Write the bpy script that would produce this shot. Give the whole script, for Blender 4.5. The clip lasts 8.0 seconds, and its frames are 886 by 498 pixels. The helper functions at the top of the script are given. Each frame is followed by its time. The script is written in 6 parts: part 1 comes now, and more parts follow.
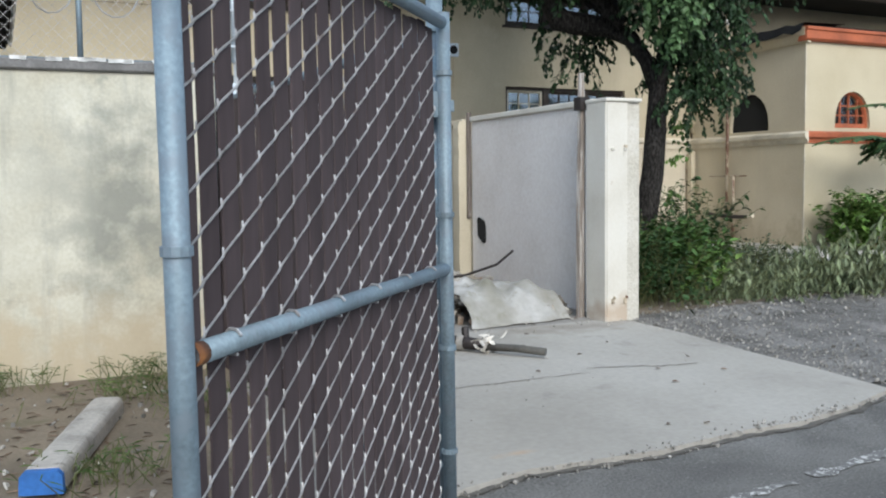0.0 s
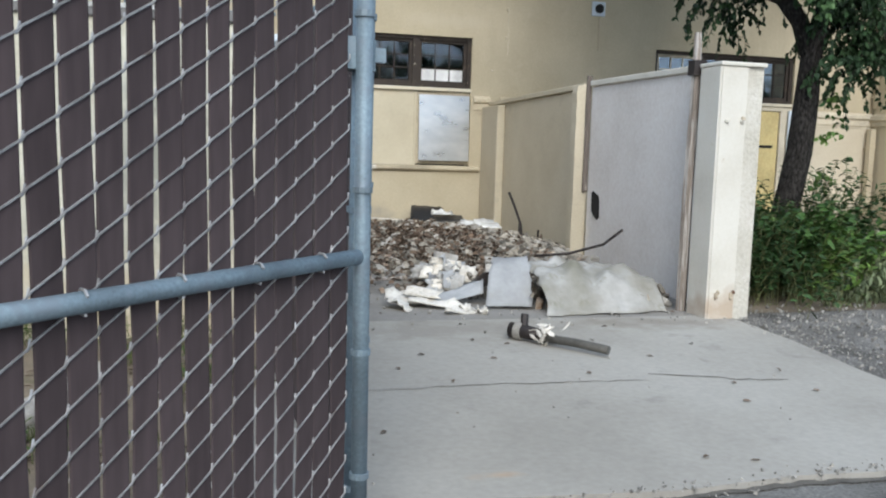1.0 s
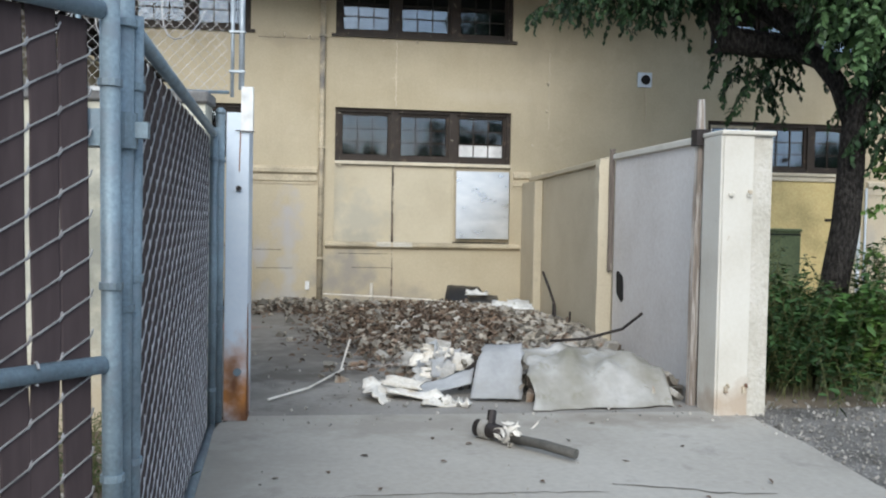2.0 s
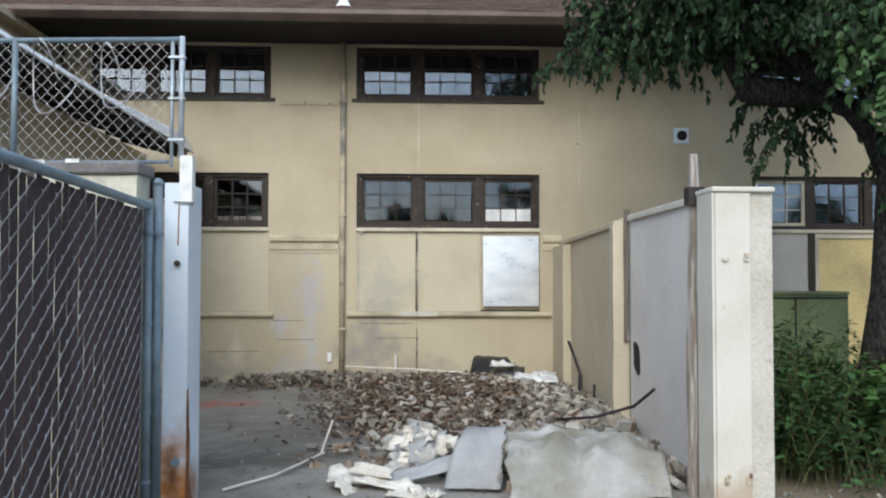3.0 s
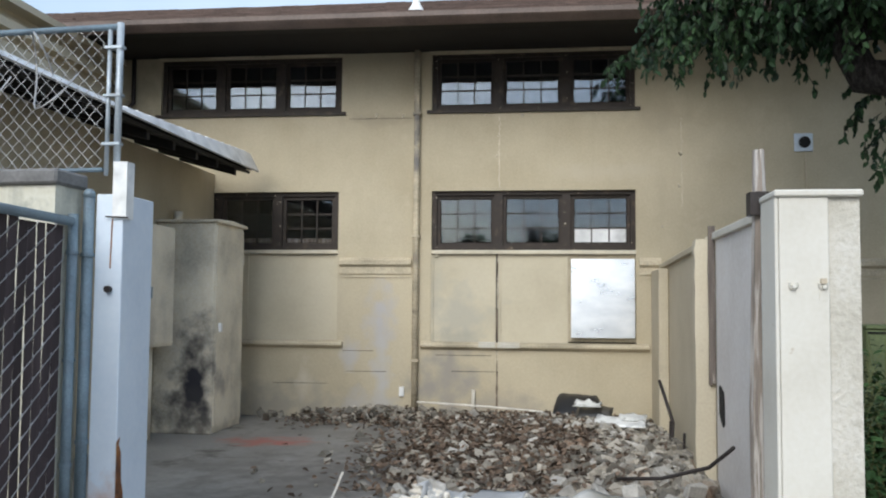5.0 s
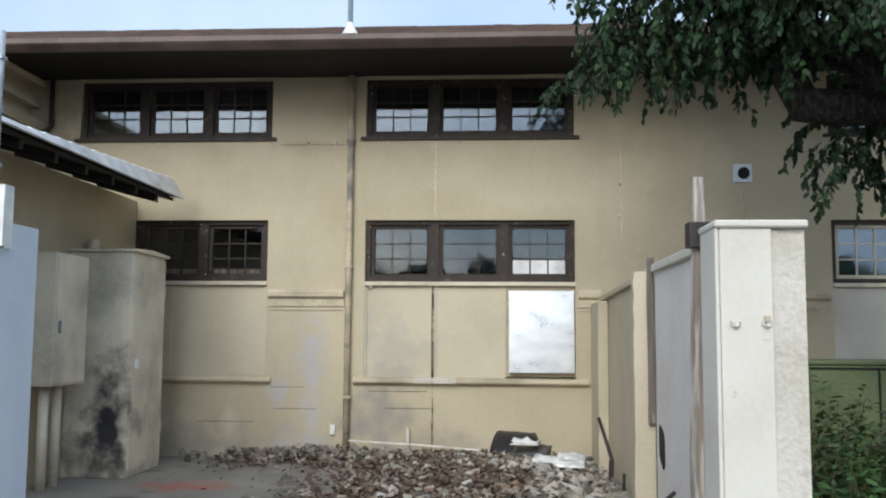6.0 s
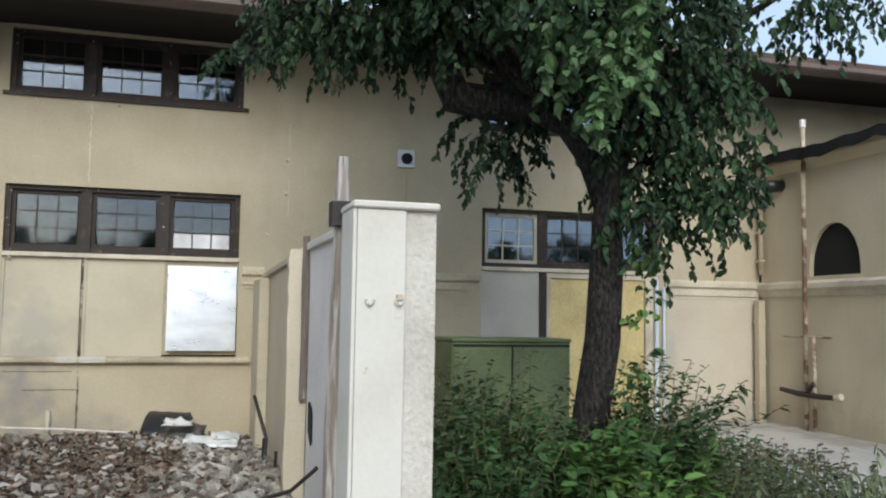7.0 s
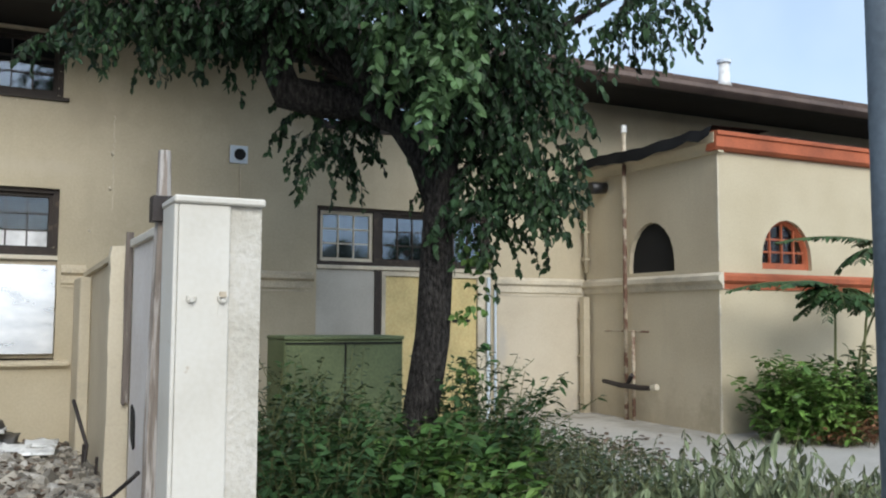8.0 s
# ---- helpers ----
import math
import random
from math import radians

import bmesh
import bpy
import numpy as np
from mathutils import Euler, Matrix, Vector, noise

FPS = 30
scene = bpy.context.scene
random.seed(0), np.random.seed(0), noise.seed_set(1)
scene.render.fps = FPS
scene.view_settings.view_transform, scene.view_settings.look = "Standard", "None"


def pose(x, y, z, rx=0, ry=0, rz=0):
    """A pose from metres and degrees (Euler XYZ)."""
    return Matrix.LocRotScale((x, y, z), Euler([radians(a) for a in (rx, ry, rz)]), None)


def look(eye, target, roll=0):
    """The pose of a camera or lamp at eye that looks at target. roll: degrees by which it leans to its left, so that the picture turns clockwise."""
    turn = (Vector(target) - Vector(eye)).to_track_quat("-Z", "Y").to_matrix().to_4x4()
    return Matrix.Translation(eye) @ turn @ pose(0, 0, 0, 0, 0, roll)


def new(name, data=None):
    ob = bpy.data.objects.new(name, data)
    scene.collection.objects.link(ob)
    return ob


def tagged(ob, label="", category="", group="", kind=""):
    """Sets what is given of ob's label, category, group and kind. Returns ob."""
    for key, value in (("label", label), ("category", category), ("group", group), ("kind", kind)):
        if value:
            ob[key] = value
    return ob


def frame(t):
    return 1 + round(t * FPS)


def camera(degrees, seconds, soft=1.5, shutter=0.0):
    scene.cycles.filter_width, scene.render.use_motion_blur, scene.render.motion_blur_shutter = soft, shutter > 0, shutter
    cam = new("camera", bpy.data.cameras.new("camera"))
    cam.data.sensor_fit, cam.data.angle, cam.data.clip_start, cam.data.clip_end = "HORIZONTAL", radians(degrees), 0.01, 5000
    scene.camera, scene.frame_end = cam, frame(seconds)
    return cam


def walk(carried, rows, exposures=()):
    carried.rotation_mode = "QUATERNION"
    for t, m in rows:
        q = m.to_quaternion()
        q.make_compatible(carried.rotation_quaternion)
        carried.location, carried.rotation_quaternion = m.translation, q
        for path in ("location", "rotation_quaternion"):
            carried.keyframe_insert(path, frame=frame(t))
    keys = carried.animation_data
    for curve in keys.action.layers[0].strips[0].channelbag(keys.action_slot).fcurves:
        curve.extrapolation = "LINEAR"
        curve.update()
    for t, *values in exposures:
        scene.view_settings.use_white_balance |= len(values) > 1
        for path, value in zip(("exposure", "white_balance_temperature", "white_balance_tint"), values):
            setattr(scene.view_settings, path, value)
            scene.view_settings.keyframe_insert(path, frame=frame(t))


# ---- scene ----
cam = camera(52.0, 8.0, soft=2.1)
PATH = [
    (0, (-0.145, -0.419, 1.428), (0.734, 1.372, 1.281), -0.7),
    (0.3, (0.208, -0.293, 1.411), (0.973, 1.553, 1.322), -0.4),
    (0.5, (0.445, -0.224, 1.453), (1.231, 1.611, 1.325), -1.1),
    (1, (0.968, -0.096, 1.448), (1.466, 1.828, 1.222), 1.8),
    (1.2, (1.153, -0.079, 1.451), (1.541, 1.88, 1.334), 1.6),
    (2.3, (2.29, 0.32, 1.508), (2.454, 2.313, 1.468), 0.7),
    (2.5, (2.461, 0.377, 1.492), (2.517, 2.376, 1.49), 0.9),
    (3, (2.875, 0.668, 1.567), (2.963, 2.665, 1.638), 0.1),
    (3.5, (3.259, 0.896, 1.583), (3.295, 2.892, 1.705), 0.0),
    (4, (3.457, 1.26, 1.586), (3.318, 3.252, 1.706), -0.8),
    (5.3, (3.852, 2.022, 1.625), (3.599, 4.002, 1.757), 0.5),
    (5.5, (3.862, 2.133, 1.65), (3.675, 4.114, 1.855), -1.4),
    (6, (3.892, 2.269, 1.649), (3.764, 4.256, 1.84), 0.4),
    (6.5, (4.016, 2.322, 1.635), (4.331, 4.291, 1.789), 0.6),
    (7, (4.081, 2.32, 1.645), (4.642, 4.234, 1.796), 0.9),
    (7.5, (4.096, 2.327, 1.648), (4.82, 4.186, 1.793), 0.7),
    (8, (4.131, 2.268, 1.634), (5.018, 4.054, 1.786), 0.3),
]
walk(cam, [(t, look(eye, target, roll)) for t, eye, target, roll in PATH], [(0, 1.02), (1.2, 1.02), (2.5, 0.9), (8, 0.86)])

# ---- world, sun ----
SUN_TURN, SUN_RISE = radians(191), radians(33)
world = bpy.data.worlds.new("sky")
scene.world = world
world.use_nodes = True
wn, wl = world.node_tree.nodes, world.node_tree.links
background = wn["Background"]
sky = wn.new("ShaderNodeTexSky")
sky.sky_type, sky.sun_disc = "NISHITA", False
sky.sun_elevation, sky.sun_rotation = SUN_RISE, SUN_TURN
sky.air_density, sky.dust_density, sky.ozone_density = 1.0, 2.0, 2.0
clouds = wn.new("ShaderNodeTexNoise")
clouds.inputs["Scale"].default_value, clouds.inputs["Detail"].default_value = 2.6, 5.0
spread = wn.new("ShaderNodeMapRange")
spread.inputs["From Min"].default_value, spread.inputs["From Max"].default_value = 0.32, 0.62
spread.inputs["To Min"].default_value, spread.inputs["To Max"].default_value = 0.35, 0.95
wcoord = wn.new("ShaderNodeTexCoord")
wmix = wn.new("ShaderNodeMix")
wmix.data_type = "RGBA"
wmix.inputs["B"].default_value = (3.55, 4.4, 5.5, 1)
wl.new(wcoord.outputs["Generated"], clouds.inputs["Vector"])
wl.new(clouds.outputs["Fac"], spread.inputs["Value"])
wl.new(spread.outputs["Result"], wmix.inputs["Factor"])
wl.new(sky.outputs["Color"], wmix.inputs["A"])
wl.new(wmix.outputs["Result"], background.inputs["Color"])
background.inputs["Strength"].default_value = 0.115
sun = new("sun", bpy.data.lights.new("sun", "SUN"))
sun.data.energy, sun.data.angle, sun.data.color = 1.25, radians(38), (0.975, 0.98, 0.95)
sun.matrix_world = look((-0.1, -19.0, 19.5), (5.5, 10, 0))


# ---- materials ----
def material(name, base, rough=0.8, metal=0.0, dark=None, light=None, scale=3.0, grain=60.0, bump=0.15, spots=None, spot_scale=1.2, spot_lo=0.58, spot_hi=0.7, ior=1.5, jitter=0.0, island=0.0, depth=0.01, stretch=(1, 1, 1), spec=0.5, speckle=0.35):
    """A surface with large blotches, fine grain, relief, and, where given, spots of another colour."""
    m = bpy.data.materials.new(name)
    m.use_nodes = True
    n, l = m.node_tree.nodes, m.node_tree.links
    b = n["Principled BSDF"]
    b.inputs["Metallic"].default_value, b.inputs["IOR"].default_value = metal, ior
    b.inputs["Specular IOR Level"].default_value = spec
    co = n.new("ShaderNodeTexCoord")
    mp = n.new("ShaderNodeMapping")
    mp.inputs["Scale"].default_value = stretch
    geo = n.new("ShaderNodeNewGeometry")
    l.new(geo.outputs["Position"], mp.inputs["Vector"])
    big, fine = n.new("ShaderNodeTexNoise"), n.new("ShaderNodeTexNoise")
    for q, s, d in ((big, scale, 6.0), (fine, grain, 3.0)):
        q.inputs["Scale"].default_value, q.inputs["Detail"].default_value = s, d
        l.new(mp.outputs["Vector"], q.inputs["Vector"])
    dark = dark or tuple(c * 0.72 for c in base)
    light = light or tuple(min(1, c * 1.18) for c in base)
    ramp = n.new("ShaderNodeValToRGB")
    e = ramp.color_ramp.elements
    e[0].position, e[0].color = 0.32, (*dark, 1)
    e[1].position, e[1].color = 0.68, (*light, 1)
    mid = e.new(0.5)
    mid.color = (*base, 1)
    l.new(big.outputs["Fac"], ramp.inputs["Fac"])
    gm = n.new("ShaderNodeMix")
    gm.data_type, gm.blend_type = "RGBA", "OVERLAY"
    gm.inputs["Factor"].default_value = speckle
    l.new(ramp.outputs["Color"], gm.inputs["A"])
    l.new(fine.outputs["Fac"], gm.inputs["B"])
    out = gm.outputs["Result"]
    if spots:
        sp = n.new("ShaderNodeTexNoise")
        sp.inputs["Scale"].default_value, sp.inputs["Detail"].default_value = spot_scale, 8.0
        sp.inputs["Roughness"].default_value = 0.65
        l.new(mp.outputs["Vector"], sp.inputs["Vector"])
        mr = n.new("ShaderNodeMapRange")
        mr.inputs["From Min"].default_value, mr.inputs["From Max"].default_value = spot_lo, spot_hi
        l.new(sp.outputs["Fac"], mr.inputs["Value"])
        sm = n.new("ShaderNodeMix")
        sm.data_type = "RGBA"
        sm.inputs["B"].default_value = (*spots, 1)
        l.new(mr.outputs["Result"], sm.inputs["Factor"])
        l.new(out, sm.inputs["A"])
        out = sm.outputs["Result"]
    if jitter or island:
        info = n.new("ShaderNodeObjectInfo")
        src = geo.outputs["Random Per Island"] if island else info.outputs["Random"]
        vr = n.new("ShaderNodeMapRange")
        vr.inputs["To Min"].default_value, vr.inputs["To Max"].default_value = 1 - (jitter or island), 1 + (jitter or island)
        l.new(src, vr.inputs["Value"])
        hs = n.new("ShaderNodeHueSaturation")
        l.new(vr.outputs["Result"], hs.inputs["Value"])
        l.new(out, hs.inputs["Color"])
        out = hs.outputs["Color"]
    l.new(out, b.inputs["Base Color"])
    rr = n.new("ShaderNodeMapRange")
    rr.inputs["To Min"].default_value, rr.inputs["To Max"].default_value = max(0.02, rough - 0.1), min(1, rough + 0.1)
    l.new(big.outputs["Fac"], rr.inputs["Value"])
    l.new(rr.outputs["Result"], b.inputs["Roughness"])
    if bump:
        bp = n.new("ShaderNodeBump")
        bp.inputs["Strength"].default_value, bp.inputs["Distance"].default_value = bump, depth
        l.new(fine.outputs["Fac"], bp.inputs["Height"])
        l.new(bp.outputs["Normal"], b.inputs["Normal"])
    return m


def stain(m, rows):
    """Lays stains and painted shade, each of its own shape, over a material: rows of centre, half sizes, colour,
    strength.
    """
    n, l = m.node_tree.nodes, m.node_tree.links
    b = n["Principled BSDF"]
    geo = n.new("ShaderNodeNewGeometry")
    rag = n.new("ShaderNodeTexNoise")
    rag.inputs["Scale"].default_value, rag.inputs["Detail"].default_value = 5.0, 7.0
    l.new(geo.outputs["Position"], rag.inputs["Vector"])
    for centre, half, colour, amount in rows:
        out = b.inputs["Base Color"].links[0].from_socket
        mp = n.new("ShaderNodeMapping")
        mp.vector_type = "TEXTURE"
        mp.inputs["Location"].default_value, mp.inputs["Scale"].default_value = centre, half
        l.new(geo.outputs["Position"], mp.inputs["Vector"])
        ln = n.new("ShaderNodeVectorMath")
        ln.operation = "LENGTH"
        l.new(mp.outputs["Vector"], ln.inputs[0])
        ad = n.new("ShaderNodeMath")
        ad.operation = "MULTIPLY_ADD"
        ad.inputs[1].default_value = 2.6
        l.new(rag.outputs["Fac"], ad.inputs[0])
        l.new(ln.outputs["Value"], ad.inputs[2])
        mr = n.new("ShaderNodeMapRange")
        mr.inputs["From Min"].default_value, mr.inputs["From Max"].default_value = 1.5, 2.45
        mr.inputs["To Min"].default_value, mr.inputs["To Max"].default_value = amount, 0.0
        l.new(ad.outputs["Value"], mr.inputs["Value"])
        sm = n.new("ShaderNodeMix")
        sm.data_type = "RGBA"
        sm.inputs["B"].default_value = (*colour, 1)
        l.new(mr.outputs["Result"], sm.inputs["Factor"])
        l.new(out, sm.inputs["A"])
        l.new(sm.outputs["Result"], b.inputs["Base Color"])
    return m


def streaks(m, colour, amount, scale=1.0, lo=0.52, hi=0.72):
    """Rain streaks: noise drawn out downwards over the base colour."""
    n, l = m.node_tree.nodes, m.node_tree.links
    b = n["Principled BSDF"]
    out = b.inputs["Base Color"].links[0].from_socket
    geo, mp, ns, mr, sm = n.new("ShaderNodeNewGeometry"), n.new("ShaderNodeMapping"), n.new("ShaderNodeTexNoise"), n.new("ShaderNodeMapRange"), n.new("ShaderNodeMix")
    mp.inputs["Scale"].default_value = (3.2 * scale, 3.2 * scale, 0.42 * scale)
    ns.inputs["Scale"].default_value, ns.inputs["Detail"].default_value, ns.inputs["Roughness"].default_value = 1.6, 9.0, 0.62
    mr.inputs["From Min"].default_value, mr.inputs["From Max"].default_value, mr.inputs["To Max"].default_value = lo, hi, amount
    sm.data_type = "RGBA"
    sm.inputs["B"].default_value = (*colour, 1)
    l.new(geo.outputs["Position"], mp.inputs["Vector"])
    l.new(mp.outputs["Vector"], ns.inputs["Vector"])
    l.new(ns.outputs["Fac"], mr.inputs["Value"])
    l.new(mr.outputs["Result"], sm.inputs["Factor"])
    l.new(out, sm.inputs["A"])
    l.new(sm.outputs["Result"], b.inputs["Base Color"])
    return m


def glazing(name, ior, tint=(1, 1, 1)):
    m = bpy.data.materials.new(name)
    m.use_nodes = True
    n, l = m.node_tree.nodes, m.node_tree.links
    b = n["Principled BSDF"]
    b.inputs["Base Color"].default_value = (*tint, 1)
    b.inputs["Transmission Weight"].default_value, b.inputs["IOR"].default_value, b.inputs["Roughness"].default_value = 1.0, ior, 0.03
    b.inputs["Specular Tint"].default_value = (0.74, 0.87, 1.0, 1)
    geo, wav, bp = n.new("ShaderNodeNewGeometry"), n.new("ShaderNodeTexNoise"), n.new("ShaderNodeBump")
    wav.inputs["Scale"].default_value = 7.0
    bp.inputs["Strength"].default_value, bp.inputs["Distance"].default_value = 0.035, 0.01
    l.new(geo.outputs["Position"], wav.inputs["Vector"])
    l.new(wav.outputs["Fac"], bp.inputs["Height"])
    l.new(bp.outputs["Normal"], b.inputs["Normal"])
    return m


TAN = (0.525, 0.455, 0.325)
STUCCO = material("tan_stucco", TAN, 0.9, scale=1.3, dark=(0.475, 0.405, 0.28), light=(0.57, 0.495, 0.355), grain=45, bump=0.2, speckle=0.12, spots=(0.60, 0.525, 0.39), spot_scale=2.4, spot_lo=0.6, spot_hi=0.8)
GREY = (0.36, 0.345, 0.33)
stain(STUCCO, [((0.2, 13.2, 0.3), (1.7, 1, 0.3), (0.36, 0.325, 0.27), 0.8), ((2.4, 13.2, 0.65), (0.45, 1, 0.45), (0.33, 0.305, 0.27), 0.9), ((3.0, 13.2, 0.35), (0.8, 1, 0.25), (0.36, 0.32, 0.265), 0.7), ((1.2, 13.2, 0.95), (0.14, 1, 0.28), (0.50, 0.475, 0.45), 0.9),
               ((1.58, 13.2, 1.35), (0.2, 1, 0.5), (0.49, 0.465, 0.45), 1.0), ((1.6, 13.2, 0.7), (0.13, 1, 0.55), (0.52, 0.495, 0.46), 1.0), ((1.45, 13.2, 0.35), (0.35, 1, 0.2), (0.50, 0.47, 0.43), 0.8), ((0.6, 13.2, 0.6), (0.1, 1, 0.28), (0.64, 0.575, 0.46), 0.8)])
# First row paints eaves shade onto the stucco; third darkens the west corner.
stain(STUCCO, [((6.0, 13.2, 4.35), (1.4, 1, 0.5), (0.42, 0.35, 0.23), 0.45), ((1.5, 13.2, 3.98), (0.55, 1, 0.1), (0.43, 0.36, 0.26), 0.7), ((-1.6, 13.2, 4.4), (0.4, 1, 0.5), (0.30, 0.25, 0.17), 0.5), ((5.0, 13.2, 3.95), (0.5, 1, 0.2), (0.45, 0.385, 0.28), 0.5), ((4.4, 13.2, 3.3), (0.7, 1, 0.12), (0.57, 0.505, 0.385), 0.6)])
streaks(STUCCO, (0.40, 0.34, 0.235), 0.24, 0.8)
PALE_STUCCO = material("pale_tan_stucco", (0.57, 0.5, 0.37), 0.9, scale=1.3, grain=45, bump=0.2, speckle=0.14, dark=(0.51, 0.44, 0.315), light=(0.61, 0.54, 0.41), spots=(0.42, 0.37, 0.27), spot_scale=2.5, spot_lo=0.62, spot_hi=0.8)
CREAM = material("cream_stucco", (0.57, 0.495, 0.36), 0.9, scale=1.0, grain=40, bump=0.35, speckle=0.15, dark=(0.515, 0.44, 0.315), light=(0.61, 0.535, 0.395), spots=(0.48, 0.41, 0.3), spot_scale=1.3, spot_lo=0.6, spot_hi=0.85)
streaks(CREAM, (0.44, 0.385, 0.295), 0.2, 0.8)
stain(CREAM, [((11.9, 11.8, 0.3), (0.6, 1.8, 0.4), (0.42, 0.35, 0.245), 0.7), ((12.5, 10.35, 0.3), (2.4, 0.6, 0.4), (0.40, 0.34, 0.23), 0.7)])
PANEL_CREAM = material("cream_board", (0.585, 0.52, 0.385), 0.75, scale=1.5, grain=30, bump=0.05, speckle=0.08, dark=(0.54, 0.475, 0.345), light=(0.615, 0.55, 0.415))
stain(PANEL_CREAM, [((2.6, 13.2, 1.45), (0.5, 1, 0.35), (0.42, 0.405, 0.345), 0.6), ((2.3, 13.2, 1.9), (0.15, 1, 0.4), (0.45, 0.42, 0.34), 0.6), ((2.55, 13.2, 1.2), (0.4, 1, 0.12), (0.38, 0.36, 0.3), 0.6)])
FRONT_CREAM = material("pale_wing_stucco", (0.57, 0.495, 0.35), 0.9, scale=1.1, grain=42, bump=0.25, speckle=0.12, dark=(0.52, 0.445, 0.305), light=(0.605, 0.53, 0.38), spots=(0.49, 0.42, 0.29), spot_scale=1.4, spot_lo=0.62, spot_hi=0.85)
stain(FRONT_CREAM, [((12.6, 10.2, 0.25), (2.5, 0.4, 0.35), (0.40, 0.35, 0.25), 0.8)])
PINKISH = material("faded_pinkish_stucco", (0.60, 0.53, 0.41), 0.9, scale=1.2, grain=42, bump=0.25, speckle=0.12, dark=(0.54, 0.47, 0.36), light=(0.64, 0.57, 0.45), spots=(0.52, 0.45, 0.36), spot_scale=1.8, spot_lo=0.6, spot_hi=0.8)
stain(PINKISH, [((10.9, 13.2, 0.35), (1.0, 1, 0.3), (0.36, 0.33, 0.29), 0.8), ((10.5, 13.2, 1.2), (0.12, 1, 0.3), (0.45, 0.43, 0.4), 0.6)])
BELT = material("pale_moulding", (0.64, 0.575, 0.455), 0.85, scale=2, grain=50, bump=0.2)
TRIM = material("tan_moulding", (0.55, 0.475, 0.345), 0.85, scale=2, grain=50, bump=0.2, spots=(0.4, 0.35, 0.27), spot_scale=4, spot_lo=0.6, spot_hi=0.7)
SASH = material("dark_brown_timber", (0.034, 0.024, 0.018), 0.65, scale=6, grain=80, bump=0.25, spots=(0.085, 0.06, 0.042), spot_scale=7, spot_lo=0.56, spot_hi=0.68)
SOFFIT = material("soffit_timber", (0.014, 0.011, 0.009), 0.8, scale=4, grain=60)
FASCIA = material("brown_gutter", (0.15, 0.108, 0.09), 0.55, scale=3, grain=40, bump=0.05)
SHINGLE = material("brown_shingle", (0.11, 0.075, 0.062), 0.9, scale=6, grain=90, bump=0.6, island=0.25)
GLASS_UP = glazing("upper_glass", 2.15)
GLASS = glazing("window_glass", 1.75)
# Near-black colour stands in for the darkness of the unlit rooms.
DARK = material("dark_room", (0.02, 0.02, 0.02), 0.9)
# Flat black, painted for the unlit depth of openings, holes and gaps.
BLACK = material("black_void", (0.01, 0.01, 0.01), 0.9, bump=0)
GALV = material("galvanised_steel", (0.225, 0.295, 0.34), 0.6, metal=0.45, scale=5, grain=90, bump=0.05, spots=(0.22, 0.27, 0.31), spot_scale=14, spot_lo=0.5, spot_hi=0.62)
WIRE = material("mesh_wire", (0.47, 0.465, 0.465), 0.5, metal=0.6, scale=8, grain=90, bump=0, spots=(0.25, 0.2, 0.18), spot_scale=9)
SLAT = material("brown_slat", (0.070, 0.052, 0.053), 0.75, spec=0.2, scale=2.5, grain=30, bump=0.05, jitter=0.14, stretch=(1, 1, 0.15))
WHITE = material("white_paint", (0.67, 0.635, 0.56), 0.75, scale=2, grain=40, bump=0.08, speckle=0.12, dark=(0.61, 0.575, 0.50), light=(0.70, 0.67, 0.6), spots=(0.5, 0.42, 0.32), spot_scale=5, spot_lo=0.68, spot_hi=0.74)
stain(WHITE, [((5.0, 6.38, 0.2), (0.35, 0.4, 0.16), (0.42, 0.3, 0.2), 0.7)])
ROUGHCAST = material("weathered_stucco", (0.60, 0.565, 0.49), 0.95, scale=4, grain=45, bump=0.8, speckle=0.25, dark=(0.52, 0.485, 0.41), light=(0.64, 0.605, 0.535), spots=(0.47, 0.435, 0.365), spot_scale=16, spot_lo=0.54, spot_hi=0.72)
PANEL = material("off_white_panel", (0.745, 0.705, 0.675), 0.75, scale=1.6, grain=30, bump=0.2, dark=(0.69, 0.65, 0.615), light=(0.775, 0.74, 0.71), spots=(0.6, 0.56, 0.51), spot_scale=2.2, spot_lo=0.66, spot_hi=0.9)
OLDWOOD = material("grey_old_timber", (0.26, 0.215, 0.18), 0.9, scale=8, grain=60, bump=0.6, stretch=(4, 4, 0.22), spots=(0.5, 0.46, 0.42), spot_scale=9, spot_lo=0.48, spot_hi=0.58)
DARKWOOD = material("dark_old_timber", (0.17, 0.14, 0.12), 0.9, scale=8, grain=50, bump=0.6, stretch=(4, 4, 0.3), spots=(0.4, 0.36, 0.31), spot_scale=9, spot_lo=0.56, spot_hi=0.64)
BEAM = material("pale_blue_white_paint", (0.67, 0.745, 0.83), 0.5, scale=2, grain=30, bump=0.05, dark=(0.61, 0.69, 0.78), light=(0.71, 0.785, 0.86), speckle=0.15)
RUST = material("brown_rust", (0.2, 0.08, 0.03), 0.9, scale=14, grain=70, bump=0.4, dark=(0.09, 0.035, 0.018), light=(0.36, 0.15, 0.045))
stain(BEAM, [((1.46, 6.36, 0.3), (0.3, 0.05, 0.4), (0.5, 0.2, 0.05), 1.0), ((1.55, 6.5, 0.2), (0.012, 0.4, 0.3), (0.3, 0.12, 0.04), 0.9), ((1.46, 6.36, 0.36), (0.06, 0.05, 0.2), (0.14, 0.06, 0.03), 0.9), ((1.44, 6.3, 0.14), (0.3, 0.2, 0.1), (0.14, 0.06, 0.03), 0.9)])
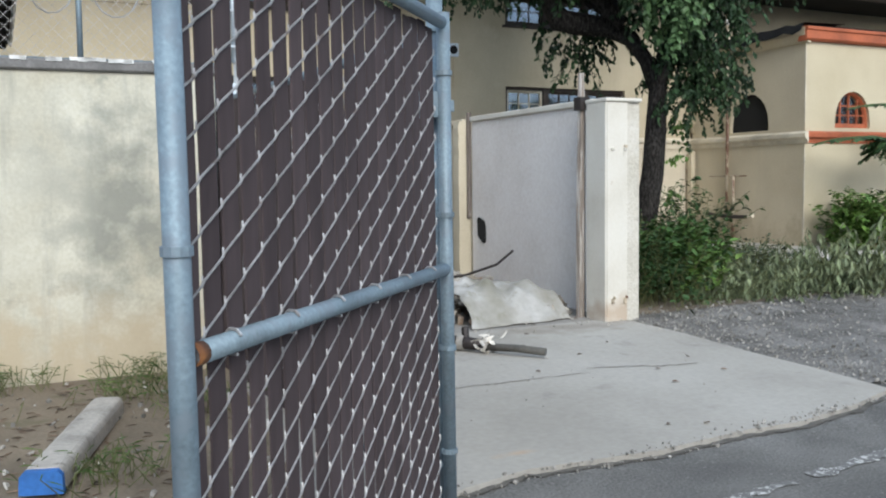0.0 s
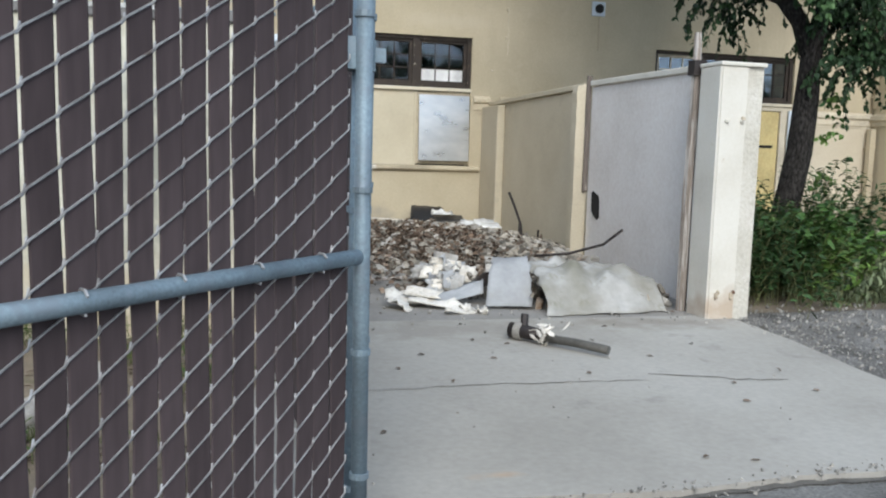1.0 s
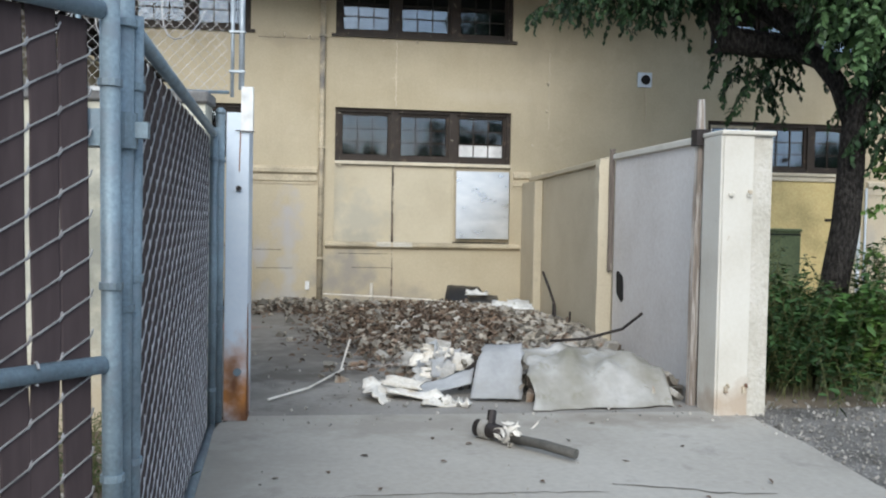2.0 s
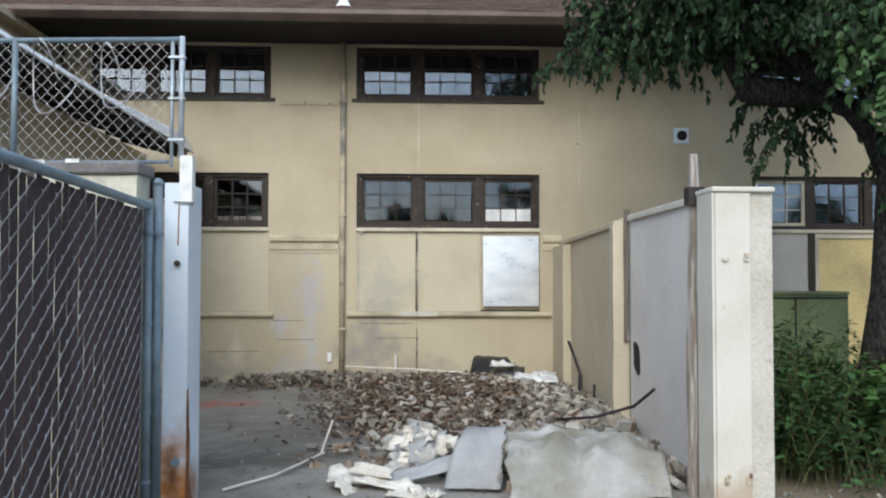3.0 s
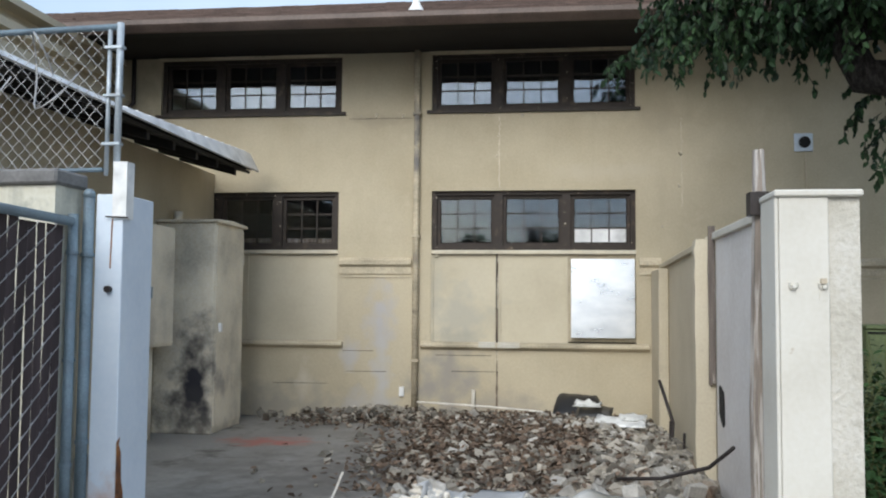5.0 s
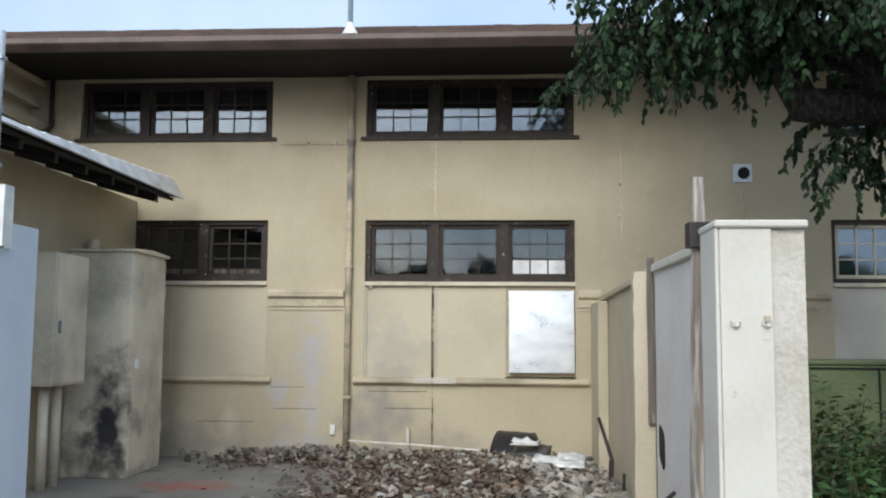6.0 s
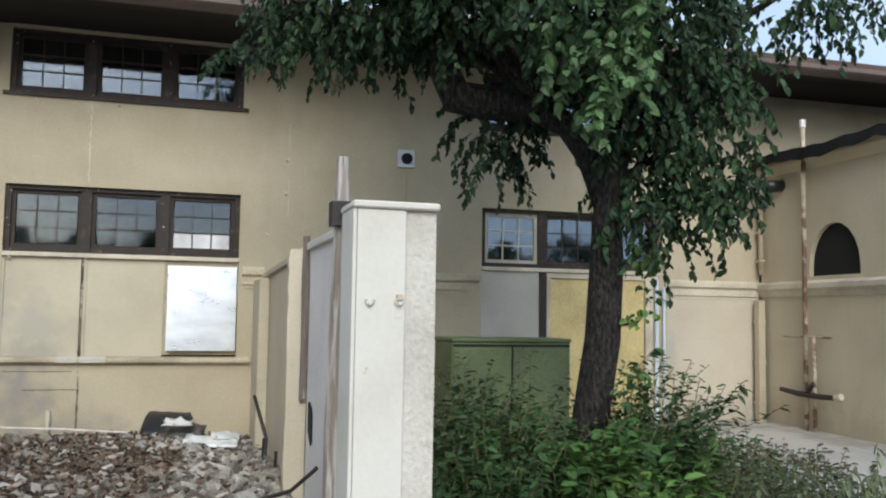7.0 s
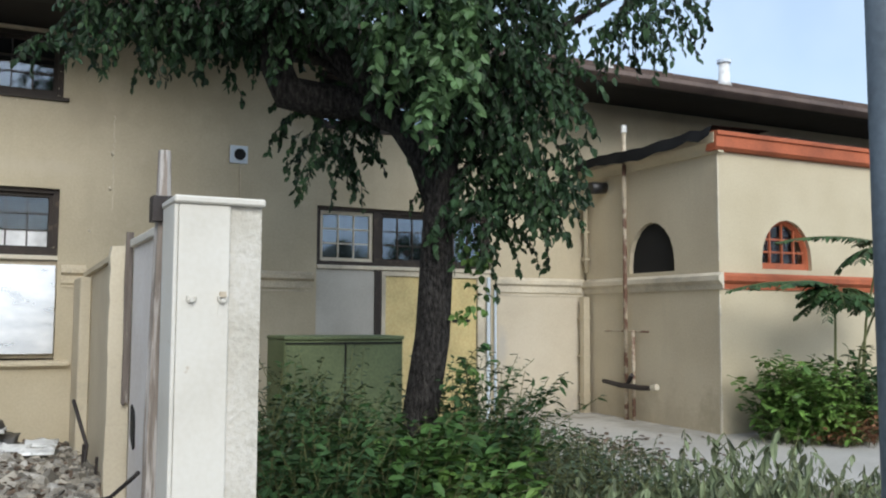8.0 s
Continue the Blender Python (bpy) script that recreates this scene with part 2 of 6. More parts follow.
OLDWALL = material("mouldy_wall_paint", (0.58, 0.555, 0.455), 0.9, scale=2.2, grain=40, bump=0.3, light=(0.66, 0.635, 0.53), dark=(0.52, 0.485, 0.38), speckle=0.2, spots=(0.33, 0.33, 0.28), spot_scale=3.5, spot_lo=0.6, spot_hi=0.75)
streaks(OLDWALL, (0.30, 0.30, 0.26), 0.55, 1.4)
stain(OLDWALL, [((0.62, 6.15, 1.25), (0.42, 1, 0.75), (0.25, 0.255, 0.22), 0.85), ((0.2, 6.15, 1.5), (0.3, 1, 0.5), (0.48, 0.47, 0.4), 0.6), ((0.3, 6.15, 0.25), (2.5, 1, 0.4), (0.5, 0.41, 0.28), 0.8), ((-0.6, 6.15, 0.9), (0.4, 1, 0.5), (0.5, 0.48, 0.4), 0.5)])
CONCRETE = material("driveway_concrete", (0.375, 0.352, 0.312), 0.9, scale=0.9, grain=25, bump=0.12, speckle=0.15, dark=(0.325, 0.303, 0.266), light=(0.41, 0.388, 0.348), spots=(0.24, 0.225, 0.2), spot_scale=2.2, spot_lo=0.6, spot_hi=0.75)
stain(CONCRETE, [((2.19, 3.5, 0.05), (0.13, 0.05, 1), (0.5, 0.33, 0.19), 0.6), ((4.3, 6.3, 0.1), (0.9, 0.25, 1), (0.24, 0.21, 0.17), 0.7), ((2.6, 6.2, 0.1), (0.9, 0.35, 1), (0.26, 0.235, 0.2), 0.6), ((1.5, 5.0, 0.1), (0.25, 1.4, 1), (0.28, 0.25, 0.21), 0.5), ((10.6, 12.6, 0.1), (1.0, 0.5, 1), (0.22, 0.2, 0.17), 0.6)])
WALK = material("walkway_concrete", (0.46, 0.435, 0.39), 0.9, scale=0.9, grain=25, bump=0.12, speckle=0.15, dark=(0.4, 0.375, 0.332), light=(0.5, 0.475, 0.43), spots=(0.3, 0.28, 0.25), spot_scale=2.0, spot_lo=0.6, spot_hi=0.75)
stain(WALK, [((10.8, 12.9, 0.2), (1.4, 0.4, 1), (0.22, 0.2, 0.17), 0.8), ((11.6, 11.4, 0.2), (0.35, 1.3, 1), (0.27, 0.25, 0.21), 0.7)])
YARD = material("dirty_concrete", (0.27, 0.253, 0.23), 0.95, scale=0.9, grain=25, bump=0.3, speckle=0.2, dark=(0.19, 0.176, 0.157), light=(0.33, 0.31, 0.283), spots=(0.12, 0.107, 0.09), spot_scale=1.3, spot_lo=0.56, spot_hi=0.66)
stain(YARD, [((2.0, 9.6, 0.2), (1.3, 1.1, 1), (0.13, 0.115, 0.1), 0.75), ((1.7, 8.0, 0.2), (1.1, 0.4, 1), (0.1, 0.088, 0.075), 0.8), ((0.8, 11.2, 0.2), (0.55, 0.3, 1), (0.42, 0.13, 0.10), 0.8)])
ASPHALT = material("asphalt", (0.155, 0.15, 0.14), 0.95, scale=1.6, grain=70, bump=0.9, speckle=0.7, spec=0.2, dark=(0.11, 0.106, 0.10), light=(0.20, 0.194, 0.182), spots=(0.27, 0.26, 0.24), spot_scale=34, spot_lo=0.6, spot_hi=0.68)
GRIT = material("gritty_asphalt", (0.19, 0.18, 0.166), 0.98, scale=2.5, grain=55, bump=1.0, speckle=0.8, spec=0.15, depth=0.02, dark=(0.115, 0.108, 0.098), light=(0.27, 0.256, 0.236), spots=(0.36, 0.34, 0.315), spot_scale=30, spot_lo=0.56, spot_hi=0.64)
DIRT = material("bare_earth", (0.20, 0.16, 0.115), 0.98, scale=2, grain=50, bump=0.8, spots=(0.12, 0.11, 0.06), spot_scale=3)
ORANGE = material("orange_paint", (0.43, 0.115, 0.05), 0.7, scale=2, grain=40, bump=0.1, spots=(0.32, 0.1, 0.05), spot_scale=3, spot_lo=0.55, spot_hi=0.75)
TAR = material("black_roofing_felt", (0.02, 0.02, 0.02), 0.95, spec=0.08, scale=3, grain=40)
BARE_METAL = material("shiny_sheet_metal", (0.76, 0.78, 0.8), 0.3, metal=1.0, scale=5, grain=11, bump=0.1, speckle=0.05, stretch=(0.8, 1, 1.6), dark=(0.7, 0.725, 0.75), light=(0.82, 0.835, 0.85))
GREEN = material("olive_green_paint", (0.14, 0.175, 0.08), 0.55, scale=2, grain=40, bump=0.05, spots=(0.09, 0.115, 0.05), spot_scale=3)
BARK = material("bark", (0.036, 0.032, 0.029), 0.95, scale=13, grain=22, bump=1.0, depth=0.05, dark=(0.014, 0.012, 0.011), light=(0.07, 0.063, 0.057), stretch=(2.8, 2.8, 1.15), spec=0.2)
LEAF = material("green_leaf", (0.028, 0.058, 0.025), 0.5, scale=1.5, grain=10, bump=0, island=0.55, dark=(0.016, 0.037, 0.016), light=(0.05, 0.094, 0.038), spec=0.22)
WEED = material("weed_leaf", (0.055, 0.115, 0.028), 0.55, spec=0.25, scale=1.5, grain=10, bump=0, island=0.5, dark=(0.042, 0.095, 0.024), light=(0.125, 0.21, 0.048))
# Shaded copy of WEED, with the dimness behind the pier in its colour.
SHADE_WEED = material("shaded_weed_leaf", (0.036, 0.078, 0.026), 0.6, spec=0.2, scale=1.5, grain=10, bump=0, island=0.5)
# Darker than GALV: the pole's backlit side is put into the colour.
POLE = material("shaded_grey_pole", (0.12, 0.145, 0.165), 0.6, metal=0.3, scale=5, grain=60, bump=0.1, spots=(0.09, 0.1, 0.11), spot_scale=9)
WILT = material("wilted_leaf", (0.14, 0.175, 0.09), 0.75, scale=2, grain=10, bump=0, island=0.5, dark=(0.09, 0.11, 0.055), light=(0.21, 0.24, 0.135))
BEIGE = material("beige_cabinet_paint", (0.74, 0.675, 0.545), 0.6, scale=2, grain=40, bump=0.05)
stain(BEIGE, [((-0.2, 11.54, 0.95), (0.4, 0.08, 0.6), (0.4, 0.36, 0.3), 0.4), ((-0.17, 11.54, 0.7), (0.26, 0.08, 0.66), (0.022, 0.022, 0.03), 1.0), ((-0.3, 11.54, 0.35), (0.4, 0.08, 0.3), (0.05, 0.047, 0.05), 0.9), ((0.05, 11.8, 0.72), (0.03, 0.28, 0.16), (0.16, 0.15, 0.15), 0.6), ((-0.65, 11.9, 0.2), (1.0, 0.8, 0.15), (0.25, 0.22, 0.18), 0.5)])


# ---- building blocks ----
class Shape:
    """Collects vertices and faces of one mesh."""

    def __init__(self):
        self.v, self.f = [], []

    def box(self, x0, x1, y0, y1, z0, z1):
        k = len(self.v)
        self.v += [(x, y, z) for z in (z0, z1) for x, y in ((x0, y0), (x1, y0), (x1, y1), (x0, y1))]
        self.f += [tuple(k + i for i in q) for q in ((3, 2, 1, 0), (4, 5, 6, 7), (0, 1, 5, 4), (1, 2, 6, 5), (2, 3, 7, 6), (3, 0, 4, 7))]
        return self

    def tube(self, pts, r, seg=8, cap=True):
        """A round bar along pts; r: one radius or one per point."""
        pts = [Vector(p) for p in pts]
        rs = r if isinstance(r, (list, tuple)) else [r] * len(pts)
        k = len(self.v)
        side = None
        for i, p in enumerate(pts):
            d = (pts[min(i + 1, len(pts) - 1)] - pts[max(i - 1, 0)]).normalized()
            if side is None:
                side = d.orthogonal().normalized()
            side = (side - d * side.dot(d)).normalized()
            up = d.cross(side)
            for j in range(seg):
                a = 2 * math.pi * j / seg
                self.v.append(tuple(p + (side * math.cos(a) + up * math.sin(a)) * rs[i]))
        for i in range(len(pts) - 1):
            for j in range(seg):
                a, b = k + i * seg + j, k + i * seg + (j + 1) % seg
                self.f.append((a, b, b + seg, a + seg))
        if cap:
            self.f.append(tuple(k + j for j in reversed(range(seg))))
            self.f.append(tuple(k + (len(pts) - 1) * seg + j for j in range(seg)))
        return self

    def prism(self, outline, a0, a1, axis="x"):
        """An outline in the two other axes (in x, y, z order) drawn out along axis."""
        k, n = len(self.v), len(outline)
        for a in (a0, a1):
            for p, q in outline:
                self.v.append({"x": (a, p, q), "y": (p, a, q), "z": (p, q, a)}[axis])
        self.f.append(tuple(k + i for i in range(n)))
        self.f.append(tuple(k + n + i for i in reversed(range(n))))
        for i in range(n):
            j = (i + 1) % n
            self.f.append((k + j, k + i, k + n + i, k + n + j))
        return self

    def mesh(self, name, mat, bevel=0.0, smooth=False):
        me = bpy.data.meshes.new(name)
        me.from_pydata(self.v, [], self.f)
        bm = bmesh.new()
        bm.from_mesh(me)
        bmesh.ops.recalc_face_normals(bm, faces=bm.faces)
        if bevel:
            bmesh.ops.bevel(bm, geom=bm.edges[:], offset=bevel, segments=1, affect="EDGES", clamp_overlap=True)
        if smooth:
            for f in bm.faces:
                f.smooth = len(f.verts) == 4
        bm.to_mesh(me)
        bm.free()
        me.materials.append(mat)
        return me


def thing(name, x, y, z, label, category, group="", kind="", rz=0.0):
    """An Empty at the base of a thing."""
    ob = new(name)
    ob.empty_display_size = 0.1
    ob.matrix_basis = pose(x, y, z, 0, 0, rz)
    return tagged(ob, label, category, group, kind)


def part(name, shape, mat, parent, label="", bevel=0.0, smooth=False):
    """One mesh under a thing or a part, in that thing's own coordinates."""
    me = shape if isinstance(shape, bpy.types.Mesh) else shape.mesh(name, mat, bevel, smooth)
    ob = new(name, me)
    ob.parent = parent
    return tagged(ob, label)


def solid(name, shape, mat, label, category, group="", kind="", bevel=0.0, smooth=False):
    """A thing that is a single mesh."""
    return tagged(new(name, shape.mesh(name, mat, bevel, smooth)), label, category, group, kind)


def pierced(x0, x1, z0, z1, front, back, holes):
    """A wall along x between two depths with rectangular holes (x0, x1, z0, z1) through it."""
    xs = sorted({x0, x1, *(h[0] for h in holes), *(h[1] for h in holes)})
    zs = sorted({z0, z1, *(h[2] for h in holes), *(h[3] for h in holes)})
    full = lambda i, j: 0 <= i < len(xs) - 1 and 0 <= j < len(zs) - 1 and not any(h[0] <= xs[i] < h[1] and h[2] <= zs[j] < h[3] for h in holes)
    s = Shape()

    def quad(*p):
        k = len(s.v)
        s.v.extend(p)
        s.f.append((k, k + 1, k + 2, k + 3))

    for i in range(len(xs) - 1):
        for j in range(len(zs) - 1):
            if not full(i, j):
                continue
            a, b, c, d = xs[i], xs[i + 1], zs[j], zs[j + 1]
            quad((a, front, c), (b, front, c), (b, front, d), (a, front, d))
            quad((b, back, c), (a, back, c), (a, back, d), (b, back, d))
            if not full(i - 1, j):
                quad((a, back, c), (a, front, c), (a, front, d), (a, back, d))
            if not full(i + 1, j):
                quad((b, front, c), (b, back, c), (b, back, d), (b, front, d))
            if not full(i, j - 1):
                quad((a, back, c), (b, back, c), (b, front, c), (a, front, c))
            if not full(i, j + 1):
                quad((a, front, d), (b, front, d), (b, back, d), (a, back, d))
    return s


# ---- ground ----
span = lambda a, b, n: [a + (b - a) * i / n for i in range(n + 1)]


def level(x, y):
    """Height of the ground: nearly flat, rising a little to the house and to the east."""
    return 0.03 + 0.028 * min(max(y - 3, 0), 3.5) + 0.009 * min(max(y - 6.5, 0), 6.5) + 0.018 * min(max(x - 6, 0), 6)


def sheet(name, xs, ys, mat, label, lift=0.0, edge=0.0, fn=None):
    s = Shape()
    for y in ys:
        for x in xs:
            s.v.append((x, y, level(x, y) + lift + (fn(x, y) if fn else 0)))
    w = len(xs)
    for j in range(len(ys) - 1):
        for i in range(w - 1):
            a = j * w + i
            s.f.append((a, a + 1, a + w + 1, a + w))
    me = s.mesh(name, mat)
    return tagged(new(name, me), label, "ground", kind="structure")


far = [-900, -300, -100, -40]
sheet("ground", far + span(-15, 30, 30) + [60, 150, 400, 900], far + span(-15, 30, 30) + [60, 150, 400, 900], ASPHALT, "grey worn asphalt ground all around", -0.03)
slab = Shape()
outline = [(1.0, 3.1), (1.6, 3.15), (2.1, 3.27), (2.9, 3.22), (3.5, 3.29), (3.9, 3.27), (4.5, 3.38), (5.05, 3.56), (5.09, 4.2), (5.08, 4.8), (5.13, 5.6), (5.1, 6.5), (1.4, 6.5), (1.2, 4.8)]
k = len(outline)
slab.v = [(x, y, level(x, y)) for x, y in outline] + [(x, y, level(x, y) - 0.06) for x, y in outline]
slab.f = [tuple(range(k))] + [(i, i + k, (i + 1) % k + k, (i + 1) % k) for i in range(k)]
big = slab.mesh("driveway", CONCRETE)
bm = bmesh.new()
bm.from_mesh(big)
for c, nrm in [((0, y, 0), (0, 1, 0)) for y in span(3.5, 6.3, 8)]:
    bmesh.ops.bisect_plane(bm, geom=bm.verts[:] + bm.edges[:] + bm.faces[:], plane_co=c, plane_no=nrm)
for v in bm.verts:
    v.co.z = level(v.co.x, v.co.y) - (0.06 if v.co.z < level(v.co.x, v.co.y) - 0.03 else 0)
bm.to_mesh(big)
bm.free()
tagged(new("driveway", big), "pale grey cracked concrete driveway slab", "driveway", kind="structure")
sheet("yard_floor", span(-1.0, 5.2, 8), [6.504] + span(7, 13.3, 8), YARD, "stained dirty concrete yard floor by the house", -0.006)
sheet("gravel_strip", span(4.95, 14, 12), span(3.75, 6.6, 4), GRIT, "gritty grey strip beside the driveway", -0.012)
sheet("planting_bed", span(5.15, 10.5, 8), span(6.6, 13.2, 8), DIRT, "bare earth bed under the tree", -0.008)
sheet("walkway", span(9.2, 14.6, 8), span(7.7, 13.2, 6), WALK, "pale concrete walkway beside the house", 0.012)
sheet("dirt_verge", span(-6, 1.36, 10), span(3.3, 6.2, 6), DIRT, "bare earth verge with litter along the old wall", -0.016)

# ---- main house ----
FRONT, BACK = 13.25, 13.5
WINDOWS = {"up_left": (-1.42, 1.04, 4.09, 4.83), "up_mid": (2.22, 4.78, 4.09, 4.83), "up_right": (7.8, 10.35, 4.09, 4.83),
           "low_left": (-1.42, 1.02, 1.15, 3.06), "low_mid": (2.23, 4.78, 1.15, 3.06), "low_right": (7.8, 10.33, 0.2, 3.06)}
house_wall = pierced(-3.2, 26, -0.1, 5.05, FRONT, BACK, list(WINDOWS.values()))
solid("wall_north", house_wall, STUCCO, "tan stucco house wall with water stains, chips and painted shade below the eaves", "wall", kind="structure")
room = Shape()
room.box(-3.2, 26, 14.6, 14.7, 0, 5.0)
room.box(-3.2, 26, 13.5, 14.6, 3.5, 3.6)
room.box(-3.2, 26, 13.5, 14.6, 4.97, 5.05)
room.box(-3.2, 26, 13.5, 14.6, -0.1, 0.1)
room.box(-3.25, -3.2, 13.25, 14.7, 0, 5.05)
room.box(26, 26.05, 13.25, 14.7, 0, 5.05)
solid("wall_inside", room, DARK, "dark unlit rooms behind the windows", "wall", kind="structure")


def sash(window, x0, x1, z0, z1, glass, rows=3, cols=3, colour=None, lit=()):
    """A sash of small panes between muntins, set back in the wall."""
    y = FRONT + 0.09
    s, b, w = Shape(), 0.045, 0.016
    s.box(x0, x1, y, y + 0.045, z0, z0 + b).box(x0, x1, y, y + 0.045, z1 - b, z1)
    s.box(x0, x0 + b, y, y + 0.045, z0 + b, z1 - b).box(x1 - b, x1, y, y + 0.045, z0 + b, z1 - b)
    gx, gz = (x1 - x0 - 2 * b) / cols, (z1 - z0 - 2 * b) / rows
    for i in range(1, cols):
        s.box(x0 + b + gx * i - w / 2, x0 + b + gx * i + w / 2, y + 0.008, y + 0.04, z0 + b, z1 - b)
    for j in range(1, rows):
        s.box(x0 + b, x1 - b, y + 0.010, y + 0.038, z0 + b + gz * j - w / 2, z0 + b + gz * j + w / 2)
    frame_part = part("sash", s, colour or SASH, window)
    for i in range(cols):
        for j in range(rows):
            p = Shape().box(x0 + b + gx * i + w / 2, x0 + b + gx * (i + 1) - w / 2, y + 0.022, y + 0.027, z0 + b + gz * j + w / 2, z0 + b + gz * (j + 1) - w / 2)
            part("pane", p, BOARD_WHITE if (i, j) in lit else glass, frame_part)


BOARD_WHITE = material("white_board", (0.8, 0.8, 0.8), 0.5, scale=3, grain=20, bump=0.02)
number = 0
for key, (x0, x1, z0, z1) in WINDOWS.items():
    number += 1
    up = key.startswith("up")
    win = thing(f"window_{number}", 0, 0, 0, "dark brown timber window of three small-paned sashes" if up else "timber window with boarded lower part", "window", "house windows", "structure")
    top0 = z0 if up else 2.31
    fr = Shape()
    y0, y1 = FRONT + 0.05, FRONT + 0.16
    fr.box(x0, x1, y0, y1, z1 - 0.05, z1).box(x0, x1, y0, y1, top0, top0 + 0.05)
    fr.box(x0, x0 + 0.06, y0, y1, top0 + 0.05, z1 - 0.05).box(x1 - 0.06, x1, y0, y1, top0 + 0.05, z1 - 0.05)
    third = (x1 - x0) / 3
    for i in (1, 2):
        fr.box(x0 + third * i - 0.05, x0 + third * i + 0.05, y0, y1, top0 + 0.05, z1 - 0.05)
    part("window_frame", fr, SASH, win)
    for i in range(3):
        a, b = x0 + third * i + (0.06 if i == 0 else 0.05), x0 + third * (i + 1) - (0.06 if i == 2 else 0.05)
        pale = key == "low_right" and i == 0
        sash(win, a, b, top0 + 0.05, z1 - 0.05, GLASS_UP if up or key == "low_right" else GLASS, colour=BELT if pale else None, lit=[(0, 0), (1, 0), (2, 0)] if key == "low_mid" and i == 2 else ())
    if up:
        part("window_sill", Shape().box(x0 - 0.06, x1 + 0.06, FRONT - 0.035, FRONT + 0.05, z0 - 0.035, z0 + 0.004), SASH, win)
        part("head_board", Shape().box(x0 - 0.03, x1 + 0.03, FRONT - 0.02, FRONT + 0.04, z1 + 0.002, z1 + 0.06), TRIM, win)
    else:
        part("transom_rail", Shape().box(x0, x1, FRONT - 0.02, FRONT + 0.1, 2.255, 2.305), BELT, win, bevel=0.006)

solid("inner_sill_board", Shape().box(-1.35, 0.95, FRONT + 0.2, FRONT + 0.23, 2.25, 2.47), OLDWOOD, "brown board behind the lower panes", "board")

# boards under the lower windows
for x0, x1, mat, label in ((-1.42, -0.2, PANEL_CREAM, "cream painted board in a window opening"), (-0.2, 1.02, PANEL_CREAM, "cream painted board in a window opening"),
                           (2.23, 3.05, PANEL_CREAM, "cream board with grey mould stain in a window opening"), (3.08, 3.95, PANEL_CREAM, "cream painted board in a window opening")):
    s = Shape().box(x0 + 0.012, x1 - 0.012, FRONT + 0.035, FRONT + 0.06, 1.15, 2.25)
    s.box(x0, x0 + 0.03, FRONT + 0.015, FRONT + 0.034, 1.151, 2.25).box(x1 - 0.03, x1, FRONT + 0.015, FRONT + 0.034, 1.151, 2.25)
    solid("window_board", s, mat, label, "board", "window boards")
solid("metal_sheet", Shape().prism([(FRONT - 0.045, 1.22), (FRONT - 0.03, 1.22), (FRONT + 0.02, 2.2), (FRONT + 0.005, 2.2)], 3.985, 4.765), BARE_METAL, "shiny bare metal sheet covering a window opening", "metal sheet", bevel=0.003)
solid("window_board", Shape().box(3.95, 4.78, FRONT + 0.04, FRONT + 0.06, 1.17, 2.25), TRIM, "tan board behind a metal sheet", "board", "window boards")
for x0, x1 in ((-1.5, 1.1), (2.11, 4.93)):
    solid("window_sill", Shape().prism([(FRONT - 0.07, 1.09), (FRONT - 0.07, 1.125), (FRONT - 0.005, 1.15), (FRONT + 0.05, 1.15), (FRONT + 0.05, 1.05), (FRONT - 0.001, 1.05)], x0, x1), TRIM, "chipped tan window sill", "sill", kind="structure", bevel=0.005)
for x0, x1, m in ((1.05, 1.98, TRIM), (4.82, 5.08, TRIM), (5.25, 7.76, TRIM), (10.4, 11.89, BELT)):
    solid("trim", Shape().prism([(FRONT, 2.0), (FRONT - 0.02, 2.0), (FRONT - 0.02, 2.09), (FRONT - 0.06, 2.12), (FRONT - 0.06, 2.17), (FRONT, 2.21)], x0, x1), m, "moulded stucco band along the house wall", "moulding", kind="structure")
    solid("trim", Shape().box(x0, x1 - 0.02, FRONT - 0.012, FRONT + 0.001, 1.955, 1.98), m, "thin stucco line under the band", "moulding", kind="structure")

# roof
roof = thing("roof", 0, 0, 0, "brown shingled roof with gutter and dark eaves", "roof", kind="structure")
EAVE, RIDGE = 12.0, 17.4
pitch = (6.92 - 4.93) / (RIDGE - EAVE)
rs = Shape()
rows_n = 22
for i in range(rows_n):
    a, b = EAVE + (RIDGE - EAVE) * i / rows_n, EAVE + (RIDGE - EAVE) * (i + 1) / rows_n
    for j in range(110):
        xa = -6 + j * 0.32 + (0.16 if i % 2 else 0)
        za, zb = 4.95 + (a - EAVE) * pitch + random.uniform(0.008, 0.02), 4.95 + (b - EAVE) * pitch
        kk = len(rs.v)
        rs.v += [(xa, a - 0.03, za), (xa + 0.315, a - 0.03, za), (xa + 0.315, b, zb), (xa, b, zb), (xa, a - 0.03, za - 0.02), (xa + 0.315, a - 0.03, za - 0.02)]
        rs.f += [(kk, kk + 1, kk + 2, kk + 3), (kk, kk + 4, kk + 5, kk + 1)]
shingles = part("shingles", rs, SHINGLE, roof)
shingles["kind"] = "stuff"
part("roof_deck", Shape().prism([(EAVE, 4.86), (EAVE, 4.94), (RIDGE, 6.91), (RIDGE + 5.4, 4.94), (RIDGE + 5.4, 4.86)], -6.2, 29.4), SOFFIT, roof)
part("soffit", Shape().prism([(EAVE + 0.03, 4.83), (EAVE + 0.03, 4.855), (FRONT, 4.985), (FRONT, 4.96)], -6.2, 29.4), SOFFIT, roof)
